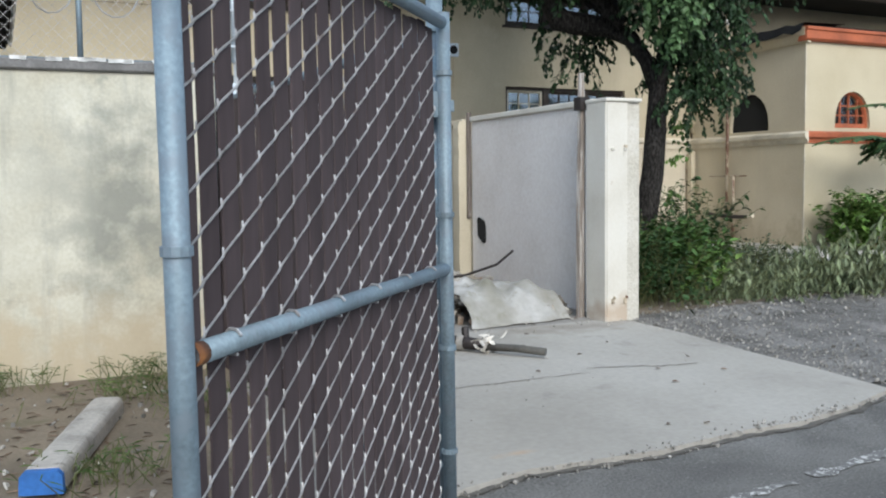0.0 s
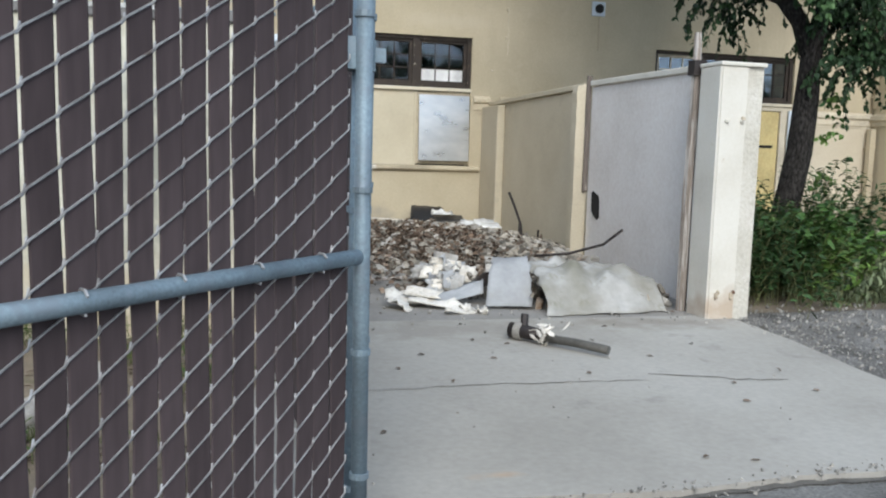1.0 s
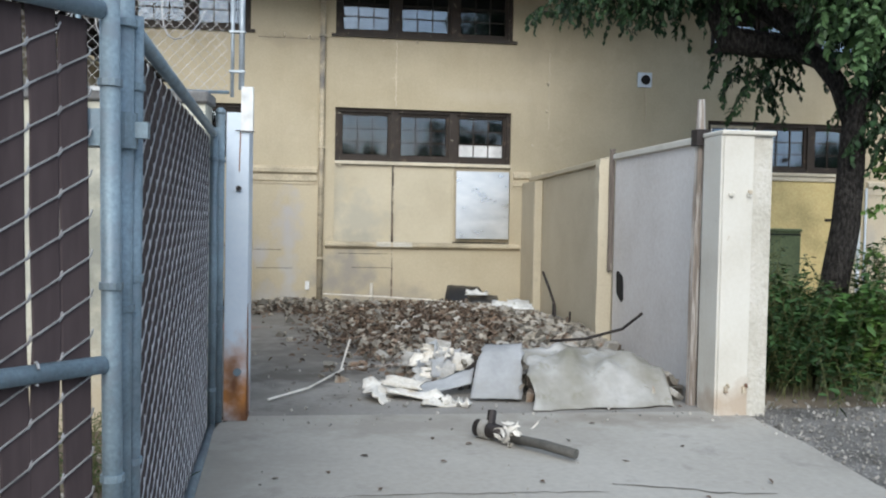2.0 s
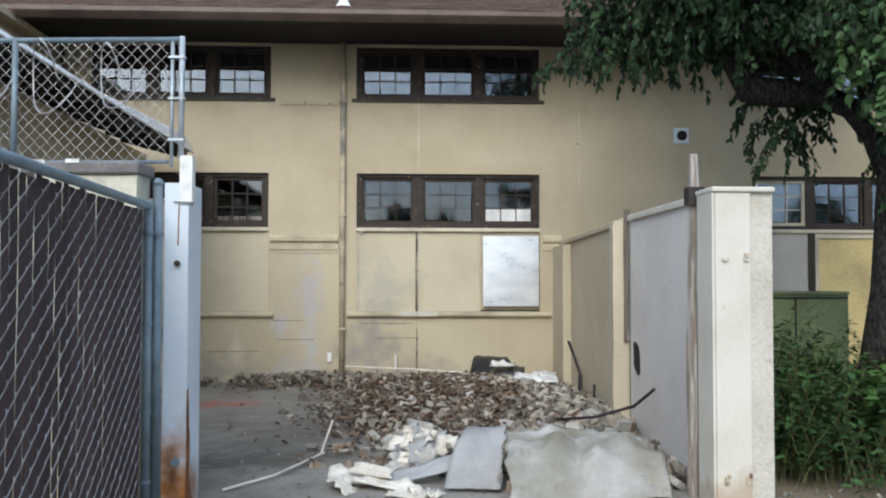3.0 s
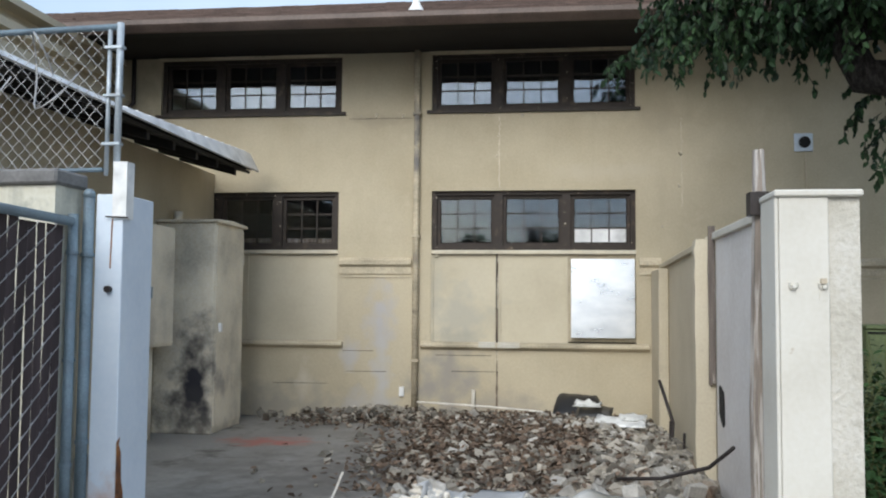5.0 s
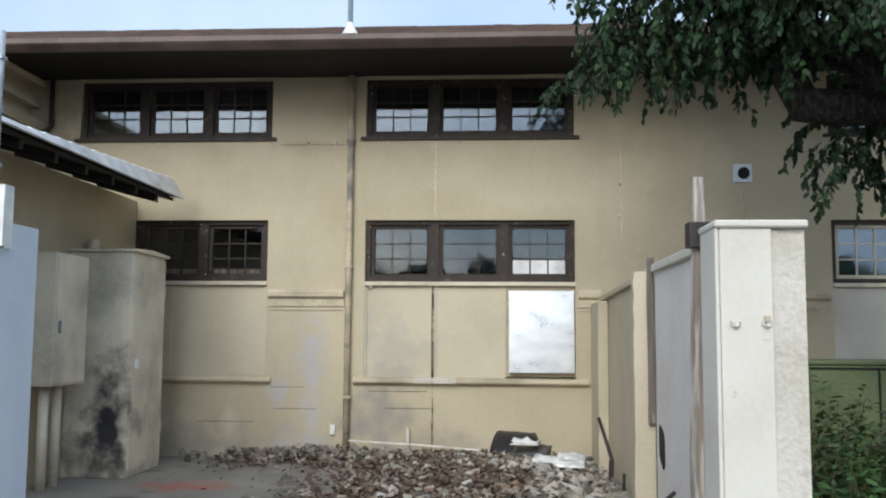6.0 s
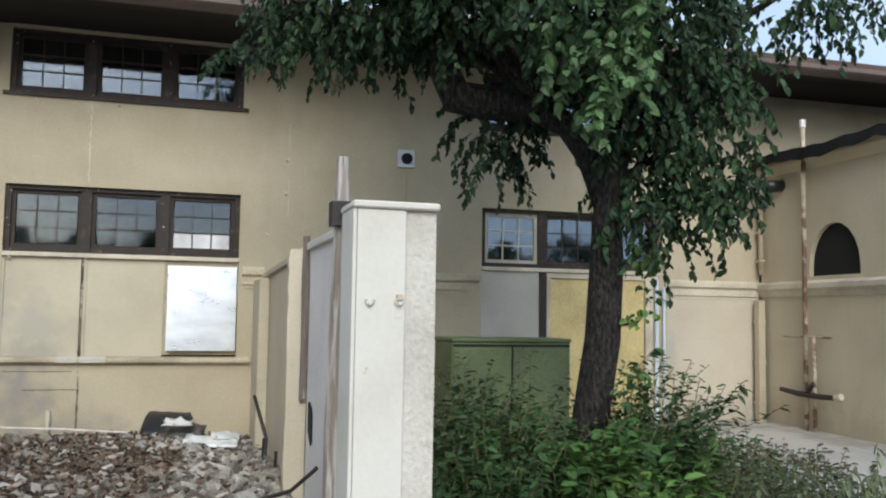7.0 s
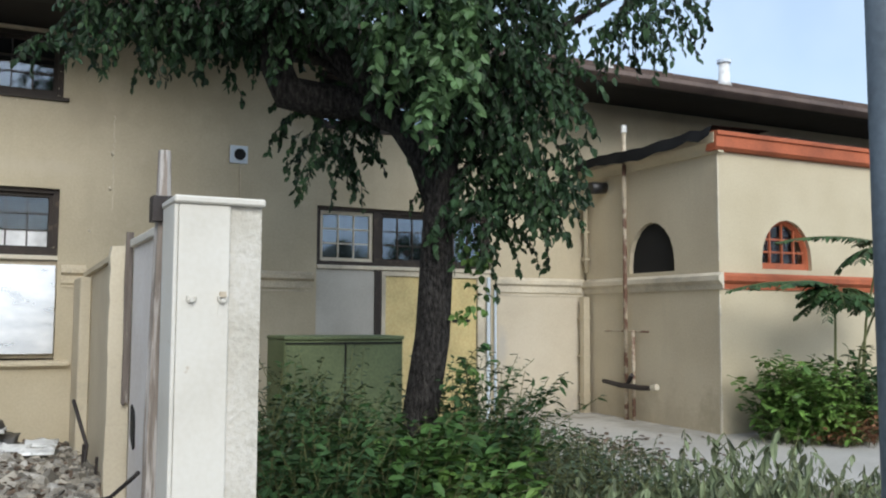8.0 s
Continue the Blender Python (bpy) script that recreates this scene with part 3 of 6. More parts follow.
part("gutter", Shape().prism([(EAVE - 0.10, 4.87), (EAVE - 0.12, 4.89), (EAVE - 0.12, 4.945), (EAVE - 0.105, 4.945), (EAVE - 0.10, 4.895), (EAVE - 0.01, 4.875), (EAVE, 4.95), (EAVE + 0.02, 4.95), (EAVE + 0.02, 4.82), (EAVE - 0.03, 4.82)], -6.2, 29.4), FASCIA, roof)

# ---- east wing ----
GLASS_ARCH = glazing("thin_glass", 1.35)
WX, WY, WTOP = 11.9, 10.5, 3.66


def arched(a0, a1, z0, rise, n=10):
    """Points of an arch outline from its foot to its foot."""
    r = (a1 - a0) / 2
    return [(a0 + r - r * math.cos(math.pi * i / n), z0 + rise * math.sin(math.pi * i / n)) for i in range(n + 1)]


def arch_wall(s, a0, a1, z0, z1, hole, place):
    """A wall face with an arched hole, as a ring of quads with reveals; place(a, depth, z) gives the point."""
    ha, hb, hz, rise = hole
    arc = [(ha, hz)] + arched(ha, hb, hz + 0.12, rise - 0.12) + [(hb, hz)]

    def quad(*p):
        k = len(s.v)
        s.v.extend(p)
        s.f.append(tuple(range(k, k + len(p))))

    P = lambda a, z: place(a, 0, z)
    quad(P(a0, z0), P(ha, z0), P(ha, z1), P(a0, z1))
    quad(P(hb, z0), P(a1, z0), P(a1, z1), P(hb, z1))
    quad(P(ha, z0), P(hb, z0), P(hb, hz), P(ha, hz))
    for (a, za), (b, zb) in zip(arc, arc[1:]):
        if b > a:
            quad(P(a, za), P(b, zb), P(b, z1), P(a, z1))
        quad(P(a, za), P(b, zb), place(b, 0.22, zb), place(a, 0.22, za))
    quad(P(ha, hz), P(hb, hz), place(hb, 0.22, hz), place(ha, 0.22, hz))
    return s


s = arch_wall(Shape(), WY, FRONT, -0.1, WTOP, (11.29, 12.2, 2.25, 0.66), lambda a, d, z: (WX + d, a, z))
s.box(WX, 20.0, FRONT - 0.05, FRONT - 0.001, 0, WTOP).box(19.9, 20.0, WY + 0.001, FRONT - 0.06, 0, WTOP)
solid("wall_east", s, CREAM, "cream stucco side wall of the wing with arched opening", "wall", kind="structure")
solid("wall_wing_front", arch_wall(Shape(), WX + 0.003, 20.0, -0.1, WTOP, (12.6, 13.45, 2.26, 0.62), lambda a, d, z: (a, WY + d, z)), FRONT_CREAM, "pale stucco wing front with an orange arched window", "wall", kind="structure")
win = thing("window_7", 0, 0, 0, "arched opening in the wing with a black sheet for its unlit inside", "window", "arched windows", "structure")
# Black sheet just inside the arch imitates a dark interior.
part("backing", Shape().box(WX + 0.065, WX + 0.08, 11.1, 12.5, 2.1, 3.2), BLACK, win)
win = thing("window_8", 0, 0, 0, "orange arched window with small panes", "window", "arched windows", "structure")
arc = arched(12.6, 13.45, 2.38, 0.5)
part("window_frame", Shape().tube([(12.62, WY + 0.1, 2.28)] + [(a, WY + 0.1, z) for a, z in arc] + [(13.43, WY + 0.1, 2.28)], 0.055, 6).box(12.6, 13.45, WY + 0.06, WY + 0.14, 2.26, 2.34), ORANGE, win)
g = Shape()
for a in (12.82, 13.025, 13.23):
    g.box(a - 0.010, a + 0.010, WY + 0.08, WY + 0.11, 2.32, 2.84)
for z in (2.48, 2.64):
    g.box(12.62, 13.43, WY + 0.082, WY + 0.108, z - 0.010, z + 0.010)
part("muntins", g, ORANGE, win)
part("pane", Shape().box(12.55, 13.5, WY + 0.12, WY + 0.13, 2.2, 2.95), GLASS_ARCH, win)
# Same black sheet behind the orange window, in place of an unlit room.
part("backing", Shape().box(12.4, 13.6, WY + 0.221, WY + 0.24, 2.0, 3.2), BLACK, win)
BAND = [(0.0, 2.0), (-0.02, 2.0), (-0.03, 2.06), (-0.08, 2.1), (-0.08, 2.16), (0.0, 2.2)]
solid("trim", Shape().prism([(WX + p, z) for p, z in BAND], WY - 0.082, FRONT - 0.001, "y"), BELT, "pale moulded band around the wing", "moulding", kind="structure")
solid("trim", Shape().prism([(WY + p, z) for p, z in BAND], WX - 0.002, 20.0, "x"), ORANGE, "orange painted moulded band on the wing front", "moulding", kind="structure")
bead = Shape()
for i in range(26):
    z = 0.25 + i * 0.13
    if 1.95 < z + 0.13 and z < 2.22:
        continue
    q = random.uniform(0.006, 0.02)
    bead.box(WX - 0.004 - q * 0.2, WX + q, WY - 0.004 - q * 0.2, WY + q, z, z + 0.128)
solid("corner_bead", bead, BELT, "chipped white corner edge of the wing", "corner edge", kind="structure")
flat = thing("wing_roof", 0, 0, 0, "flat wing roof with orange fascia and black felt edge", "roof", kind="structure")
part("fascia", Shape().prism([(WY - 0.06, 3.665), (WY - 0.1, 3.7), (WY - 0.1, 3.83), (WY - 0.125, 3.84), (WY - 0.125, 3.89), (WY, 3.9), (WY + 0.1, 3.665)], WX - 0.1, 20.1, "x"), ORANGE, flat, "orange painted fascia", bevel=0.004)
part("cornice", Shape().prism([(WX + 0.05, 3.64), (WX - 0.03, 3.64), (WX - 0.06, 3.7), (WX - 0.11, 3.76), (WX - 0.11, 3.88), (WX + 0.05, 3.88)], WY - 0.06, FRONT - 0.001, "y"), CREAM, flat)
felt = Shape()
for i in range(16):
    y = WY - 0.08 + i * 0.187
    dz = random.uniform(-0.02, 0.03)
    sag = -0.05 * math.sin(math.pi * i / 15)
    felt.v += [(WX - 0.2, y, 3.79 + dz * 1.5 + sag), (WX - 0.15, y, 3.93 + dz + sag * 0.4), (WX + 0.8, y, 3.97)]
for i in range(15):
    for j in range(2):
        a = i * 3 + j
        felt.f.append((a, a + 1, a + 4, a + 3))
felt.box(WX + 0.05, 20, WY, FRONT - 0.01, 3.9, 3.94)
part("felt", felt, TAR, flat, "ragged black roofing felt")
RUST_PAINT = material("peeling_pipe_paint", (0.52, 0.44, 0.33), 0.7, scale=6, grain=50, bump=0.2, spots=(0.17, 0.09, 0.06), spot_scale=4, spot_lo=0.47, spot_hi=0.56, stretch=(1, 1, 1.2))
IRON = material("dark_iron", (0.05, 0.042, 0.04), 0.6, metal=0.5, scale=8, grain=60, bump=0.2)
PLASTIC = material("black_plastic", (0.02, 0.02, 0.022), 0.4, scale=4, grain=40, bump=0.05)
SEALANT = material("white_sealant", (0.8, 0.8, 0.78), 0.6, scale=6, grain=30, bump=0.2)


def stand_pipe():
    px = WX - 0.09
    t = thing("stand_pipe", px, 12.18, level(px, 12), "peeling vertical vent pipe with valve on the wing wall", "pipe")
    part("riser", Shape().tube([(0, 0, 0), (0, 0, 3.95)], 0.03, 10), RUST_PAINT, t, smooth=True)
    part("vent_cap", Shape().tube([(0, 0, 3.9), (0, 0, 4.0)], 0.04, 10), SEALANT, t, "white vent cap")
    part("branch", Shape().tube([(0, -0.16, 0), (0, -0.16, 1.2)], 0.026, 8), RUST_PAINT, t, smooth=True)
    part("crossbar", Shape().tube([(0.02, 0.5, 1.19), (0.02, -0.45, 1.19)], 0.014, 6), RUST_PAINT, t)
    v = part("valve", Shape().tube([(-0.04, 0.45, 0.5), (-0.05, 0.1, 0.47), (-0.05, -0.35, 0.46), (-0.04, -0.6, 0.47)], [0.03, 0.036, 0.036, 0.03], 8), IRON, t, "dark iron valve")
    part("handle", Shape().tube([(-0.05, -0.1, 0.5), (-0.1, -0.25, 0.62)], 0.03, 6), IRON, v)
    part("hose_end", Shape().tube([(-0.04, -0.58, 0.47), (-0.04, -0.68, 0.49)], 0.042, 8), BELT, v)


stand_pipe()


def downpipe(x, y, z0, z1, r, mat, label, square=False):
    t = thing("downpipe", x, y, z0, label, "downpipe", "downpipes")
    h = z1 - z0
    part("pipe", Shape().box(-r, r, -r, r, 0, h) if square else Shape().tube([(0, 0, 0), (0, 0, h)], r, 10), mat, t, smooth=not square)
    for i in range(3):
        z = h * (0.15 + 0.33 * i)
        part("bracket", Shape().box(-r - 0.012, r + 0.012, -r - 0.008, r + 0.03, z, z + 0.03), mat, t)


DOWN = material("weathered_downpipe", (0.55, 0.475, 0.345), 0.75, scale=4, grain=50, bump=0.2, spots=(0.2, 0.16, 0.12), spot_scale=3.2, spot_lo=0.6, spot_hi=0.66, stretch=(0.4, 0.4, 1))
stain(DOWN, [((2.04, 13.2, 3.95), (0.1, 0.2, 0.28), (0.17, 0.16, 0.155), 1.0), ((2.04, 13.2, 3.42), (0.1, 0.2, 0.22), (0.17, 0.16, 0.155), 1.0), ((2.04, 13.2, 2.2), (0.1, 0.2, 0.12), (0.28, 0.24, 0.19), 0.8)])
downpipe(2.04, FRONT - 0.055, level(2, 13), 4.93, 0.038, DOWN, "tan downpipe with dark rusted patches")
downpipe(WX - 0.1, FRONT - 0.14, level(11.7, 13), 1.95, 0.05, CREAM, "cream square downpipe in the corner", True)
downpipe(WX - 0.06, FRONT - 0.12, 2.3, 3.5, 0.03, CREAM, "thin cream pipe in the upper corner")
solid("roof_spout", Shape().tube([(WX + 0.05, 12.75, 3.5), (WX - 0.28, 12.72, 3.47)], 0.085, 12), PLASTIC, "black round drain spout", "spout", smooth=True)
SEAM = material("rusted_seam", (0.16, 0.12, 0.09), 0.9, scale=9, grain=50, bump=0.4, dark=(0.05, 0.035, 0.028), light=(0.3, 0.25, 0.19), spots=(0.6, 0.54, 0.43), spot_scale=5, spot_lo=0.52, spot_hi=0.58)
seam = Shape()
for i in range(14):
    z = 0.2 + i * 0.15
    seam.box(3.060 + random.uniform(-0.004, 0.006), 3.076 + random.uniform(-0.004, 0.006), FRONT - 0.004, FRONT + 0.05, z, z + 0.146)
solid("joint_strip", seam, SEAM, "rusted vertical joint strip on the house wall", "strip")

# service door side of the house
PLYWOOD = material("grey_plywood", (0.52, 0.495, 0.435), 0.9, scale=2, grain=40, bump=0.15, speckle=0.12, dark=(0.46, 0.435, 0.375), light=(0.56, 0.535, 0.475))
solid("service_board", Shape().box(7.803, 8.598, FRONT + 0.02, FRONT + 0.06, 0.2, 2.252), PLYWOOD, "grey weathered plywood board in an opening", "board")
solid("door_post", Shape().box(8.6, 8.68, FRONT - 0.01, FRONT + 0.1, 0.2, 2.26), SASH, "dark timber door post", "post")
YELLOW = material("yellow_paint", (0.66, 0.53, 0.25), 0.7, scale=1.5, grain=40, bump=0.08)
door = thing("door_1", 8.7, FRONT + 0.04, 0.2, "pale yellow closed door with white frame", "door", kind="structure")
part("door_leaf", Shape().box(0.06, 1.42, 0, 0.045, 0, 1.98), YELLOW, door)
part("door_frame", Shape().box(0, 0.055, -0.03, 0.06, 0, 2.05).box(1.43, 1.625, -0.03, 0.06, 0, 2.05).box(0.056, 1.429, -0.03, 0.06, 1.985, 2.05), BELT, door)
part("letter_slot", Shape().box(1.05, 1.32, -0.02, -0.001, 1.38, 1.42), BLACK, door)
solid("conduit", Shape().tube([(10.27, FRONT - 0.04, 0.2), (10.27, FRONT - 0.04, 2.2)], 0.028, 8).tube([(10.38, FRONT - 0.04, 0.2), (10.38, FRONT - 0.04, 2.1)], 0.02, 8), BEAM, "grey conduit beside the door", "conduit")

solid("repainted_wall", Shape().box(10.44, WX - 0.01, FRONT - 0.005, FRONT + 0.01, 0.15, 1.95), PINKISH, "faded pinkish repainted stretch of house wall", "wall", kind="structure")
solid("pane_hole", Shape().prism([(9.03, 2.5), (9.06, 2.46), (9.13, 2.47), (9.16, 2.51), (9.11, 2.56), (9.07, 2.53)], FRONT + 0.108, FRONT + 0.1115, "y"), BLACK, "dark hole in a broken window pane", "hole")
vent = thing("wall_vent", 6.78, FRONT, 3.62, "square grey plate with round black vent hole", "vent")
part("plate", Shape().box(-0.11, 0.11, -0.025, 0, -0.11, 0.11), BEAM, vent, bevel=0.006)
part("hole", Shape().tube([(0.01, -0.045, 0.0), (0.01, -0.02, 0.0)], 0.07, 14), BLACK, vent)
solid("vent_cable", Shape().tube([(6.8, FRONT - 0.012, 3.49), (6.81, FRONT - 0.01, 3.0)], 0.008, 5), TRIM, "thin tan cable under the vent", "cable")

mast = thing("roof_mast", 2.06, 12.9, 5.27, "grey roof mast with white flashing cone", "mast")
part("flashing", Shape().tube([(0, 0, 0), (0, 0, 0.1), (0, 0, 0.16)], [0.11, 0.055, 0.04], 12), SEALANT, mast)
part("pole", Shape().tube([(0, 0, 0.1), (0, 0, 3.2)], 0.032, 8), GALV, mast)
for vx, vy, hh, r in ((15.4, 14.0, 0.42, 0.1), (12.33, 13.2, 0.14, 0.06)):
    z = 4.95 + (vy - EAVE) * pitch
    c = thing("roof_vent", vx, vy, z - 0.02, "white metal roof vent pipe", "vent", "roof vents")
    part("flue", Shape().tube([(0, 0, 0), (0, 0, 0.08), (0, 0, hh)], [r * 1.4, r, r * 0.9], 12), SEALANT, c, smooth=True)
    part("cowl", Shape().tube([(0, 0, hh), (0, 0, hh + 0.05)], r * 1.25, 12), BEAM, c)

# ---- west wing with lean-to ----
LX = -0.65
s = Shape().box(LX - 0.2, LX, 6.9, FRONT - 0.002, -0.1, 3.3)
solid("wall_west", s, STUCCO, "tan stucco wall of the lean-to wing", "wall", kind="structure")
solid("wall_west_upper", Shape().box(-2.3, -2.1, 6.0, FRONT - 0.002, 3.0, 4.84).box(-2.1, -1.86, 6.0, FRONT - 0.01, 4.18, 4.30).box(-2.1, -1.95, 6.0, FRONT - 0.01, 4.5, 4.6).box(-2.1, -1.9, 6.0, FRONT - 0.01, 4.76, 4.84), CREAM, "cream upper wing wall with ledges", "wall", kind="structure")
lean = thing("lean_to_roof", 0, 0, 0, "lean-to roof with white metal edge and dark rafters", "roof", kind="structure")
part("roof_sheet", Shape().prism([(0.08, 3.24), (0.08, 3.27), (-2.1, 3.92), (-2.1, 3.86)], 6.0, 12.6, "y"), TAR, lean)
# White base colour stands in for the sky mirrored in the metal edge.
BRIGHT_WHITE = material("sky_white_metal", (0.86, 0.87, 0.88), 0.35, scale=4, grain=20, bump=0.05, speckle=0.05)
edge = Shape()
for i in range(27):
    y = 6.0 + i * 0.25
    h = 0.04 + 0.19 * max(0.0, (y - 9.0) / 3.5)
    edge.prism([(0.10, 3.245), (0.125, 3.25), (0.125 - h * 0.55, 3.255 + h), (-0.25, 3.32 + h), (-0.25, 3.3 + h), (0.1 - h * 0.55, 3.24 + h)], y, y + 0.25, "y")
part("flashing", edge, BRIGHT_WHITE, lean, "metal roof edge lifted towards its end, sky reflection painted white")
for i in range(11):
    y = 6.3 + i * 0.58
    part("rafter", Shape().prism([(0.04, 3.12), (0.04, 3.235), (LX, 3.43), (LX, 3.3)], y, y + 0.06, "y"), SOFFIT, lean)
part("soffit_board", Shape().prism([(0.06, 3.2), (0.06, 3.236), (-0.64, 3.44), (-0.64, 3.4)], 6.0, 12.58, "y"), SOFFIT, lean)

cab = thing("tall_cabinet", LX, 11.54, level(0, 12) - 0.01, "tall beige steel cabinet with black soot stain", "cabinet")
part("body", Shape().box(0.002, 0.69, 0, 0.92, 0, 2.34), BEIGE, cab, bevel=0.012)
part("top", Shape().prism([(-0.03, 2.342), (-0.03, 2.372), (0.45, 2.395), (0.96, 2.372), (0.96, 2.342)], 0.0, 0.73, "x"), BEIGE, cab, bevel=0.006)
d = part("door", Shape().box(0.692, 0.706, 0.03, 0.89, 0.08, 2.3), BEIGE, cab, bevel=0.003)
part("latch", Shape().box(0.707, 0.74, 0.1, 0.16, 1.12, 1.22), SEALANT, d, "white latch", bevel=0.006)
for z in (0.4, 1.9):
    part("hinge", Shape().tube([(0.71, 0.87, z), (0.71, 0.87, z + 0.12)], 0.012, 8), BEIGE, d)
part("flue", Shape().tube([(0.1, 0.35, 2.38), (0.1, 0.35, 2.5)], 0.055, 12), BEIGE, cab, smooth=True)
box = thing("meter_box", LX, 10.6, 1.15, "beige wall-hung electrical box on conduits", "electrical box")
part("body", Shape().box(0.002, 0.34, 0, 0.67, 0, 1.27), BEIGE, box, bevel=0.008)
d = part("door", Shape().box(0.342, 0.352, 0.02, 0.65, 0.03, 1.24), BEIGE, box)
part("handle", Shape().box(0.353, 0.37, 0.06, 0.09, 0.5, 0.62), GALV, d)
for y in (0.2, 0.45):
    part("conduit", Shape().tube([(0.17, y, -1.0), (0.17, y, 0.0)], 0.05, 8), BEIGE, box, smooth=True)
solid("bent_pipe", Shape().tube([(-1.78, FRONT - 0.06, 4.95), (-1.78, FRONT - 0.06, 4.25), (-1.84, FRONT - 0.1, 4.17), (-2.09, FRONT - 0.3, 4.15)], 0.03, 8), IRON, "dark bent pipe under the eaves", "pipe", smooth=True)

# ---- boundary wall and fence on top ----
s = Shape().box(-7, 1.295, 6.15, 6.38, -0.1, 2.2)
BOUND = Matrix.Translation((1.3, 6.3, 0)) @ Matrix.Rotation(radians(-4), 4, "Z") @ Matrix.Translation((-1.3, -6.3, 0))
old_wall = solid("wall_boundary", s, OLDWALL, "old cream boundary wall with grey mould", "wall", kind="structure")
capm = material("grey_flaking_cap", (0.19, 0.185, 0.18), 0.9, scale=5, grain=50, bump=0.4, spots=(0.6, 0.59, 0.57), spot_scale=5, spot_lo=0.64, spot_hi=0.68)
old_wall.matrix_basis = BOUND
old_cap = solid("wall_cap", Shape().box(-7, 1.315, 6.12, 6.41, 2.202, 2.28), capm, "grey wall capping with flaking white paint", "capping", kind="structure", bevel=0.012)
old_cap.matrix_basis = BOUND


BRIGHT = material("bright_galvanised_steel", (0.47, 0.52, 0.56), 0.5, metal=0.5, scale=5, grain=90, bump=0.05)


def chain_link(x0, x1, z0, z1, y, step=0.062):
    """Woven diamond mesh between two heights."""
    s, h = Shape(), step * 0.52
    n, m = int((x1 - x0) / step), int((z1 - z0) / h)
    for i in range(n):
        for k in (-1, 1):
            pts = [(x0 + step * (i + (0.5 if (j % 2 == 0) else 0.5 + 0.5 * k)), y + 0.003 * k, z0 + h * j) for j in range(m + 1)]
            s.tube(pts, 0.0021, 4, False)
    return s


fence = thing("wall_fence", 0, 6.4, 2.28, "galvanised chain-link fence on top of the boundary wall", "fence")
fence.matrix_basis = BOUND @ pose(0, 6.4, 2.28)
part("chain_link", chain_link(-3.4, 1.44, 0.04, 0.8, 0, 0.076), WIRE, fence)
part("top_rail", Shape().tube([(-7, 0, 0.8), (1.47, 0, 0.8)], 0.018, 8), GALV, fence, smooth=True)
part("bottom_rail", Shape().tube([(-7, 0, 0.03), (1.4, 0, 0.03)], 0.012, 8), GALV, fence, smooth=True)
for x in (-4.2, -2.6, -1.1, 0.42):
    part("post", Shape().tube([(x, 0, 0), (x, 0, 0.8)], 0.02, 8), GALV, fence, smooth=True)
part("post", Shape().tube([(1.42, 0, 0), (1.42, 0, 0.8)], 0.012, 8), BRIGHT, fence, smooth=True)
part("end_post", Shape().tube([(1.48, 0, 0.05), (1.48, 0, 0.82)], 0.019, 8), BRIGHT, fence, smooth=True)
for z in (0.16, 0.42, 0.68):
    part("clip", Shape().box(1.4, 1.502, -0.023, 0.023, z, z + 0.014), BRIGHT, fence)
for i in range(11):
    x = -3.2 + i * 0.42
    r = 0.2 + 0.05 * random.random()
    part("razor_wire", Shape().tube([(x + 0.12 * a / 14 + r * 0.55 * math.cos(a * 0.45), -0.04 - 0.1 * math.sin(a * 0.7), 0.55 + r * math.sin(a * 0.45)) for a in range(15)], 0.005, 4), WIRE, fence)

# ---- steel gate post ----
gp = thing("steel_gate_post", 1.395, 6.36, level(1.4, 6.4), "pale blue-white steel post rusted at its foot", "post")
part("column", Shape().box(0, 0.15, 0, 0.36, 0, 2.05), BEAM, gp, bevel=0.004)
part("sleeve", Shape().box(0.095, 0.172, -0.014, 0.07, 1.92, 2.22), SEALANT, gp, "white sleeve")
part("bolt", Shape().tube([(0.085, -0.03, 1.55), (0.085, 0.0, 1.55)], 0.018, 8), IRON, gp)
part("rust_run", Shape().prism([(0.083, 1.66), (0.09, 1.66), (0.096, 1.92), (0.088, 1.92)], -0.002, -0.0005, "y"), RUST, gp, "thin rust run below the sleeve")
rust_rng = random.Random(6)
flakes = [(0.0, 0.0)] + [(0.0, 0.76)] + [(0.02 + 0.075 * k / 9 + rust_rng.uniform(-0.015, 0.02), 0.78 - 0.75 * (k / 9) ** 2 * rust_rng.uniform(0.8, 1.0)) for k in range(10)] + [(0.2, 0.0)]
part("rust_scale", Shape().prism(flakes, 0.1502, 0.154), RUST, gp, "flaking brown rust")
part("wire_tie", Shape().tube([(0.06, -0.018, 1.93), (0.185, -0.018, 1.925)], 0.004, 5), IRON, gp)
part("bolt", Shape().tube([(0.09, -0.025, 0.33), (0.09, 0.0, 0.33)], 0.026, 8), GALV, gp)
lp = thing("gate_latch_post", 1.358, 6.352, level(1.4, 6.35), "galvanised latch post beside the steel post", "post")
part("tube", Shape().tube([(0, 0, 0), (0, 0, 2.04)], 0.03, 14), GALV, lp, smooth=True)
part("cap", Shape().tube([(0, 0, 2.035), (0, 0, 2.06), (0, 0, 2.078)], [0.033, 0.033, 0.015], 14), GALV, lp, smooth=True)
for z in (0.75, 1.72):
    part("band", Shape().tube([(0, 0, z), (0, 0, z + 0.02)], 0.036, 14), GALV, lp)

